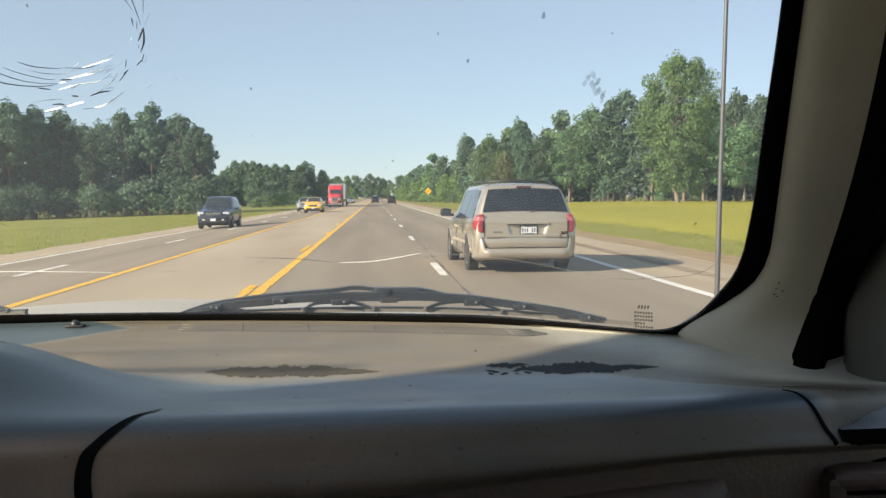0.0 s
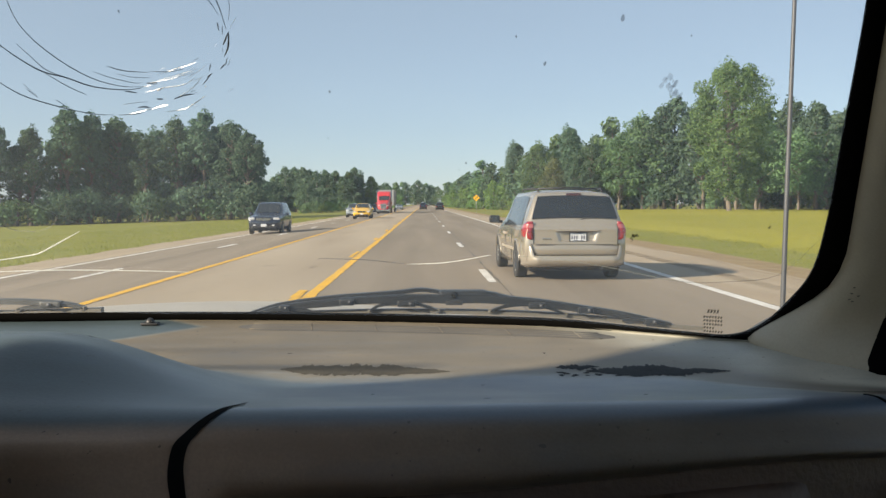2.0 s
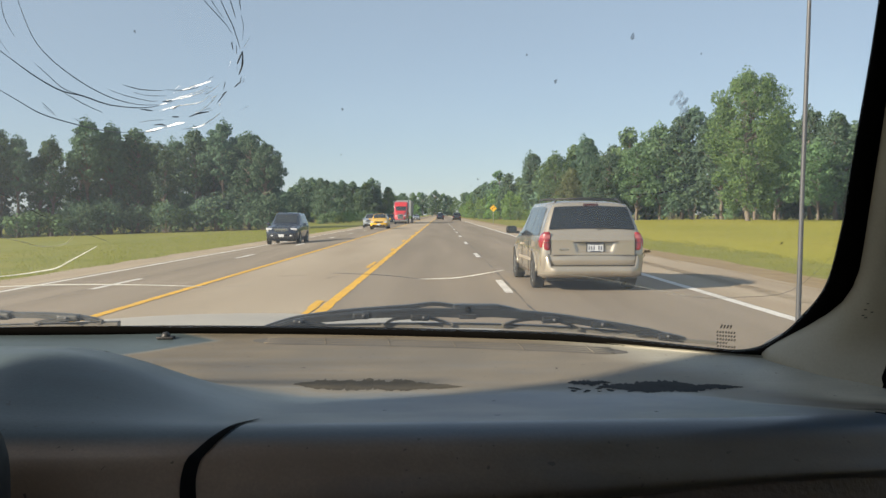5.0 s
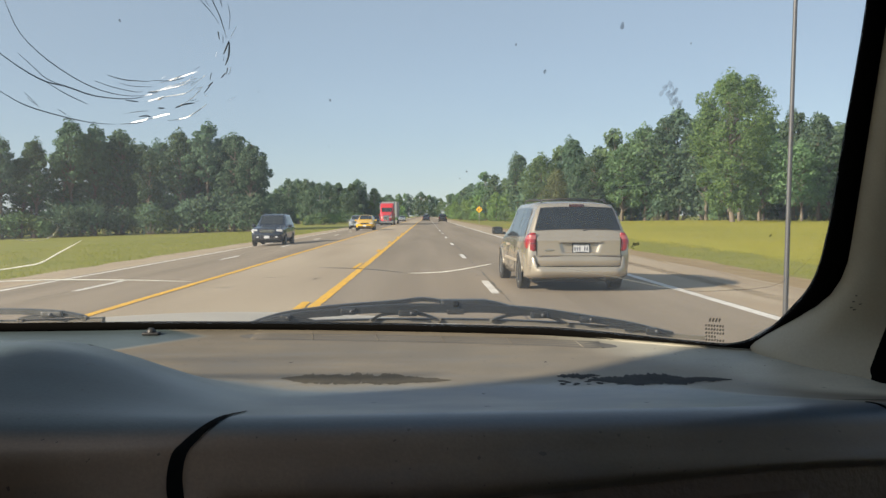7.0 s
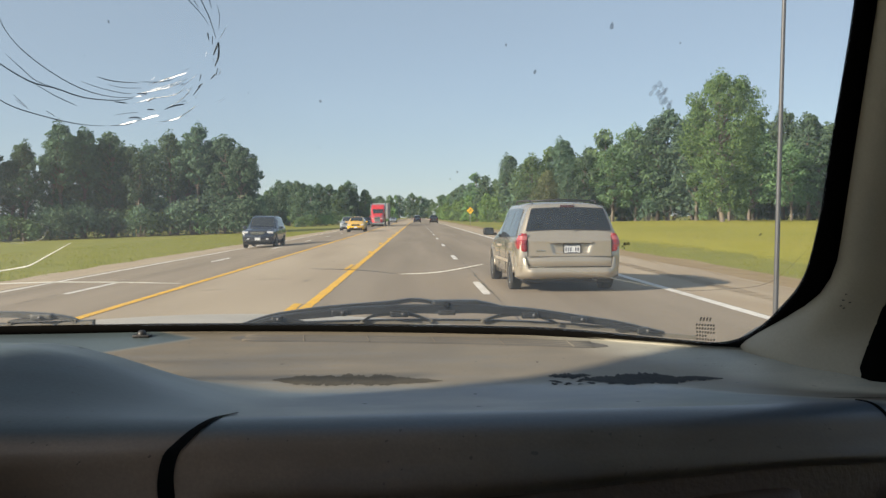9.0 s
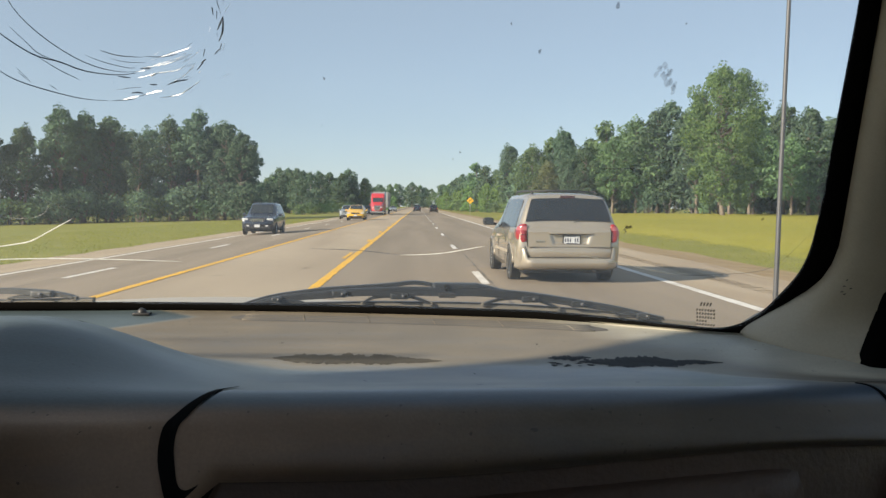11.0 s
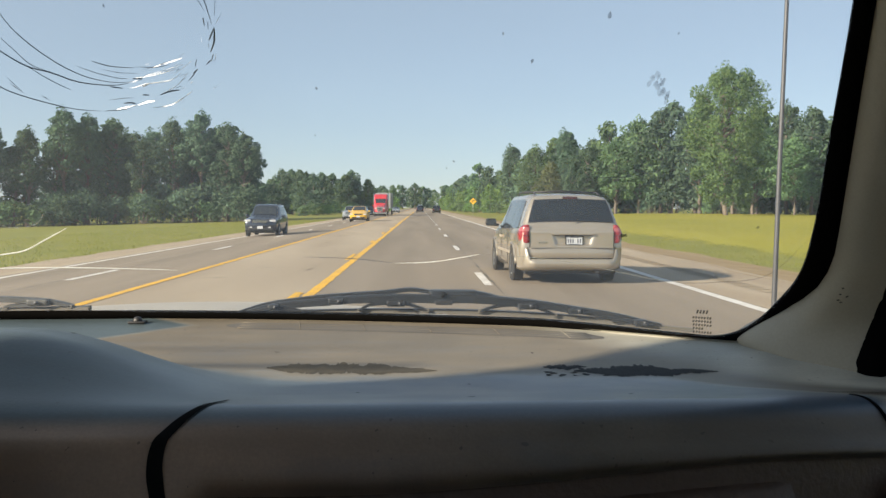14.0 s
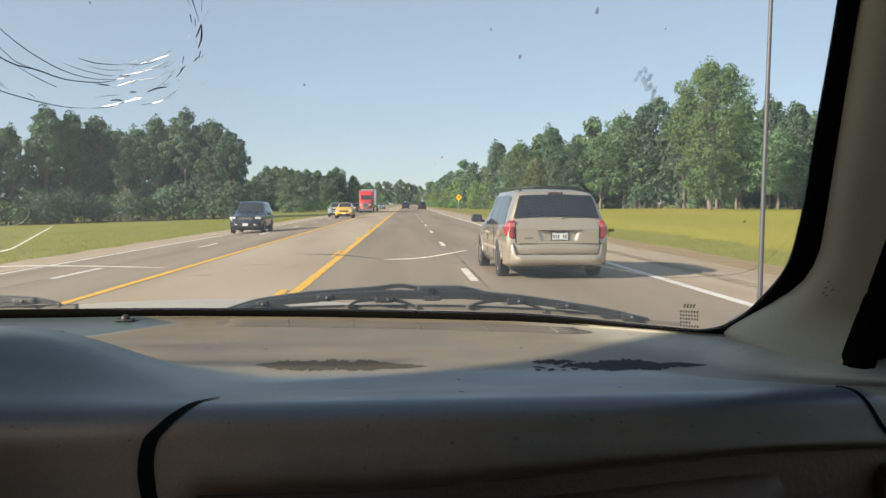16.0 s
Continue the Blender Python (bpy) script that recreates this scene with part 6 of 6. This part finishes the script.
crack("crack", [(-0.331, 1.5878), (-0.324, 1.5785), (-0.317, 1.5700), (-0.305, 1.5653)], .0006, M_crack_dark)
crack("crack", [(-0.320, 1.5684), (-0.306, 1.5588), (-0.292, 1.5518)], .0006, M_crack_dark)
crack("crack", [(-0.392, 1.5840), (-0.362, 1.5614), (-0.349, 1.5521), (-0.333, 1.5462), (-0.310, 1.5402), (-0.292, 1.5371), (-0.274, 1.5362)], .0008, M_crack_dark)
crack("crack", [(-0.271, 1.5363), (-0.258, 1.5370), (-0.249, 1.5381)], .0007, M_crack_dark)
crack("crack", [(-0.265, 1.5727), (-0.251, 1.5692), (-0.231, 1.5680)], .0007, M_crack_dark)
crack("crack", [(-0.279, 1.5692), (-0.265, 1.5644), (-0.247, 1.5607), (-0.240, 1.5608)], .0005, M_crack_dark)
crack("crack", [(-0.259, 1.5673), (-0.246, 1.5647), (-0.230, 1.5643)], .0004, M_crack_dark)
crack("crack", [(-0.258, 1.5546), (-0.247, 1.5534)], .0009, M_crack_dark)
crack("crack", [(-0.236, 1.5603), (-0.227, 1.5607)], .0010, M_crack_dark)
crack("crack", [(-0.232, 1.5487), (-0.226, 1.5485)], .0010, M_crack_dark)
crack("crack", [(-0.1781, 1.6318), (-0.1755, 1.6263), (-0.1682, 1.6177), (-0.1628, 1.6111), (-0.1599, 1.6050)], 0.0006, M_crack_dark)
crack("crack", [(-0.1709, 1.6317), (-0.1697, 1.6260), (-0.1665, 1.6200), (-0.1639, 1.6154)], 0.0005, M_crack_dark)
crack("crack", [(-0.1636, 1.6316), (-0.1627, 1.6262), (-0.1604, 1.6186), (-0.1579, 1.6105), (-0.1570, 1.6034), (-0.1564, 1.5963)], 0.0007, M_crack_dark)
crack("crack", [(-0.1564, 1.6315), (-0.1553, 1.6261), (-0.1545, 1.6192), (-0.1542, 1.6153)], 0.0006, M_crack_dark)
crack("crack", [(-0.1479, 1.6314), (-0.1480, 1.6260), (-0.1487, 1.6198)], 0.0006, M_crack_dark)
crack("crack", [(-0.1493, 1.6177), (-0.1495, 1.6107), (-0.1528, 1.6019)], 0.00035, M_crack_dark)
crack("crack", [(-0.3413, 1.6322), (-0.3460, 1.6226), (-0.3491, 1.6104), (-0.3496, 1.6007), (-0.3475, 1.5943)], 0.00045, M_crack_dark)
crack("crack", [(-0.3312, 1.6309), (-0.3359, 1.6212), (-0.3375, 1.6134), (-0.3364, 1.6050)], 0.00045, M_crack_dark)
crack("crack", [(-0.3203, 1.5479), (-0.3172, 1.5457), (-0.3150, 1.5435)], 0.0005, M_crack_dark)
crack("crack", [(-0.3417, 1.5602), (-0.3387, 1.5558), (-0.3352, 1.5510)], 0.0004, M_crack_dark)
crack("crack", [(-0.1532, 1.5967), (-0.1504, 1.5997), (-0.1462, 1.6036)], 0.0008, M_crack_white)
crack("crack", [(-0.155, 1.5947), (-0.162, 1.5861)], .0013, M_crack_dark)
crack("crack", [(-0.155, 1.5940), (-0.158, 1.5853), (-0.163, 1.5786)], .0013, M_crack_dark)
crack("crack", [(-0.164, 1.5736), (-0.169, 1.5702)], .0013, M_crack_dark)
crack("crack", [(-0.177, 1.5671), (-0.182, 1.5645)], .0012, M_crack_dark)
crack("crack", [(-0.176, 1.5741), (-0.179, 1.5687)], .0006, M_crack_dark)
crack("crack", [(-0.342, 1.5566), (-0.335, 1.5496)], .0004, M_crack_dark)
crack("crack", [(-0.2247, 1.5663), (-0.2028, 1.5712), (-0.1877, 1.5748)], 0.0008, M_crack_white)
crack("crack", [(-0.2231, 1.5624), (-0.2011, 1.5674), (-0.1892, 1.5704)], 0.0008, M_crack_white)
crack("crack", [(-0.2348, 1.5604), (-0.2117, 1.5637), (-0.1914, 1.5686)], 0.001, M_crack_white)
crack("crack", [(-0.2416, 1.5530), (-0.2238, 1.5567), (-0.2040, 1.5592), (-0.1921, 1.5646)], 0.0011, M_crack_white)
crack("crack", [(-0.2296, 1.5546), (-0.2267, 1.5556), (-0.2223, 1.5572)], 0.0026, M_crack_white)
crack("crack", [(-0.2167, 1.5486), (-0.1989, 1.5558), (-0.1857, 1.5653)], 0.0009, M_crack_white)
crack("crack", [(-0.2605, 1.5372), (-0.2395, 1.5410), (-0.2228, 1.5443)], 0.0011, M_crack_white)
crack("crack", [(-0.2353, 1.5419), (-0.2290, 1.5432), (-0.2235, 1.5440)], 0.0024, M_crack_white)
crack("crack", [(-0.2274, 1.5388), (-0.2104, 1.5409), (-0.1970, 1.5464), (-0.1869, 1.5517)], 0.0015, M_crack_white)
crack("crack", [(-0.2513, 1.5422), (-0.2446, 1.5427), (-0.2404, 1.5419)], 0.0011, M_crack_dark)
crack("crack", [(-0.2167, 1.5486), (-0.2068, 1.5513), (-0.1978, 1.5523)], 0.0012, M_crack_dark)
crack("crack", [(-0.2424, 1.5573), (-0.2306, 1.5593), (-0.2252, 1.5611)], 0.0007, M_crack_white)
crack("crack", [(-0.2299, 1.5688), (-0.2130, 1.5685), (-0.2000, 1.5704)], 0.0006, M_crack_dark)
crack("crack", [(-0.1993, 1.5636), (-0.1883, 1.5686), (-0.1799, 1.5735)], 0.0006, M_crack_white)
crack("crack", [(-0.2638, 1.5444), (-0.2503, 1.5460), (-0.2405, 1.5465)], 0.0004, M_crack_dark)
crack("crack", [(-0.1877, 1.5591), (-0.1819, 1.5635), (-0.1793, 1.5658)], 0.001, M_crack_dark)
crack("crack", [(-0.1871, 1.5570), (-0.1847, 1.5586)], 0.0012, M_crack_white)
for k in range(18):
    x, z = rc.gauss(-.200, .012), rc.gauss(1.5590, .008)
    dx = rc.uniform(.002, .008)
    crack("glint", [(x, z), (x + dx, z + dx * rc.uniform(.15, .45))], rc.uniform(.0003, .0005), M_crack_white if k % 4 else M_crack_dark, 4)
for k in range(8):
    x, z = rc.gauss(-.163, .004), rc.uniform(1.568, 1.604)
    crack("glint", [(x, z), (x + rc.uniform(-.001, .004), z + rc.uniform(.002, .006))], rc.uniform(.0003, .0007), M_crack_dark if k % 3 else M_crack_white, 4)
crack("long_crack", [(-.53, 1.3795), (-.4705, 1.3814), (-.4337, 1.3825), (-.3968, 1.3830), (-.3225, 1.3821), (-.262, 1.3804)], .0012, M_crack_pale, 24)
crack("long_crack", [(-.115, 1.398), (-.06, 1.3965), (-.017, 1.392)], .0005, M_crack_dark, 14)
crack("long_crack", [(-.017, 1.392), (.025, 1.3945), (.072, 1.404)], .0008, M_crack_pale, 14)
crack("long_crack", [(.072, 1.404), (.13, 1.401), (.182, 1.394), (.263, 1.378), (.31, 1.379), (.350, 1.388), (.366, 1.425)], .0007, M_smear, 24)
crack("long_crack", [(-.50, 1.3915), (-.4621, 1.3956), (-.4363, 1.3994), (-.4163, 1.4033), (-.393, 1.4136), (-.3737, 1.4223), (-.360, 1.4285)], .0013, M_crack_pale, 24)
crack("long_crack", [(-.44, 1.492), (-.4147, 1.4749), (-.4081, 1.4679), (-.3965, 1.4596), (-.3845, 1.4511), (-.3774, 1.4464)], .0011, M_smear, 20)
crack("long_crack", [(-.384, 1.4535), (-.3765, 1.4450), (-.3795, 1.4394), (-.3886, 1.4328), (-.4025, 1.4286)], .0010, M_smear, 20)
crack("long_crack", [(-.462, 1.440), (-.4388, 1.4347), (-.4225, 1.4290), (-.404, 1.4282)], .0012, M_smear, 16)
crack("long_crack", [(-.3774, 1.4464), (-.3616, 1.4406), (-.3449, 1.4334)], .0008, M_smear, 12)
crack("wiper_smear", [(.168, 1.4805), (.20, 1.4815), (.228, 1.489)], .0013, M_smear, 12)


def speck(name, x, z, r, seed, n=9, film_m=None):
    vs_ = [on_glass(x, z, -.0025)]
    for i in range(n):
        a = 2 * math.pi * i / n
        q = r * (0.55 + .9 * abs(noise.noise(Vector((seed * 3.1, i * 1.7, .3)))))
        vs_.append(on_glass(x + q * math.cos(a) * .8, z + q * math.sin(a), -.002))
    return mesh_ob(name, vs_, [(0, 1 + i, 1 + (i + 1) % n) for i in range(n)], film_m or M_speck, glass)


for k, (x, z, r) in enumerate([(.0976, 1.569, .0022), (-.079, 1.553, .0017), (.149, 1.5957, .0026), (.073, 1.587, .0012), (-.0856, 1.517, .0010), (.04, 1.495, .0014), (.034, 1.489, .0009), (.201, 1.583, .0009), (.3206, 1.436, .0020), (.2054, 1.4244, .0026), (-.238, 1.608, .0013), (-.14, 1.56, .0008)]):
    speck("dirt_speck", x, z, r, k + 1)
for k, (dx, dz, r) in enumerate(((0, 0, .0026), (.0022, .0004, .0020), (-.0018, .0006, .0016), (.0036, -.0002, .0011), (-.0004, -.0042, .0012), (-.0010, -.0060, .0008))):
    speck("dead_insect", .2072 + dx, 1.4262 + dz, r, k + 90, 9, M_insect)
for k in range(30):
    speck("dirt_speck", rc.uniform(-.45, .30), rc.uniform(1.40, 1.64), rc.uniform(.0003, .0008), k + 30, 6)
for k in range(26):
    t = k / 25
    speck("insect_smear", .192 + .016 * t + rc.uniform(-.003, .003), 1.556 - .014 * t + rc.uniform(-.004, .004), rc.uniform(.0014, .0034), k + 60, 9, M_smudge)
# unreadable small print at the lower corner of the glass
marks = [(.3085, 1.3480, .012, .0030)] + [(.3100 + .0012 * k - (.004 if k == 3 else 0), 1.3432 - .0029 * k, .019 - (.008 if k == 3 else 0), .0018) for k in range(5)]
for x, z, w, h in marks:
    nb = max(2, int(w / .0026))
    for i in range(nb):
        xa = x - w / 2 + w * i / nb
        vs_ = [on_glass(xa, z - h / 2, -.002), on_glass(xa + w / nb * .62, z - h / 2, -.002), on_glass(xa + w / nb * .62, z + h / 2, -.002), on_glass(xa, z + h / 2, -.002)]
        mesh_ob("print_bar", vs_, [(0, 1, 2, 3)], M_print, glass)
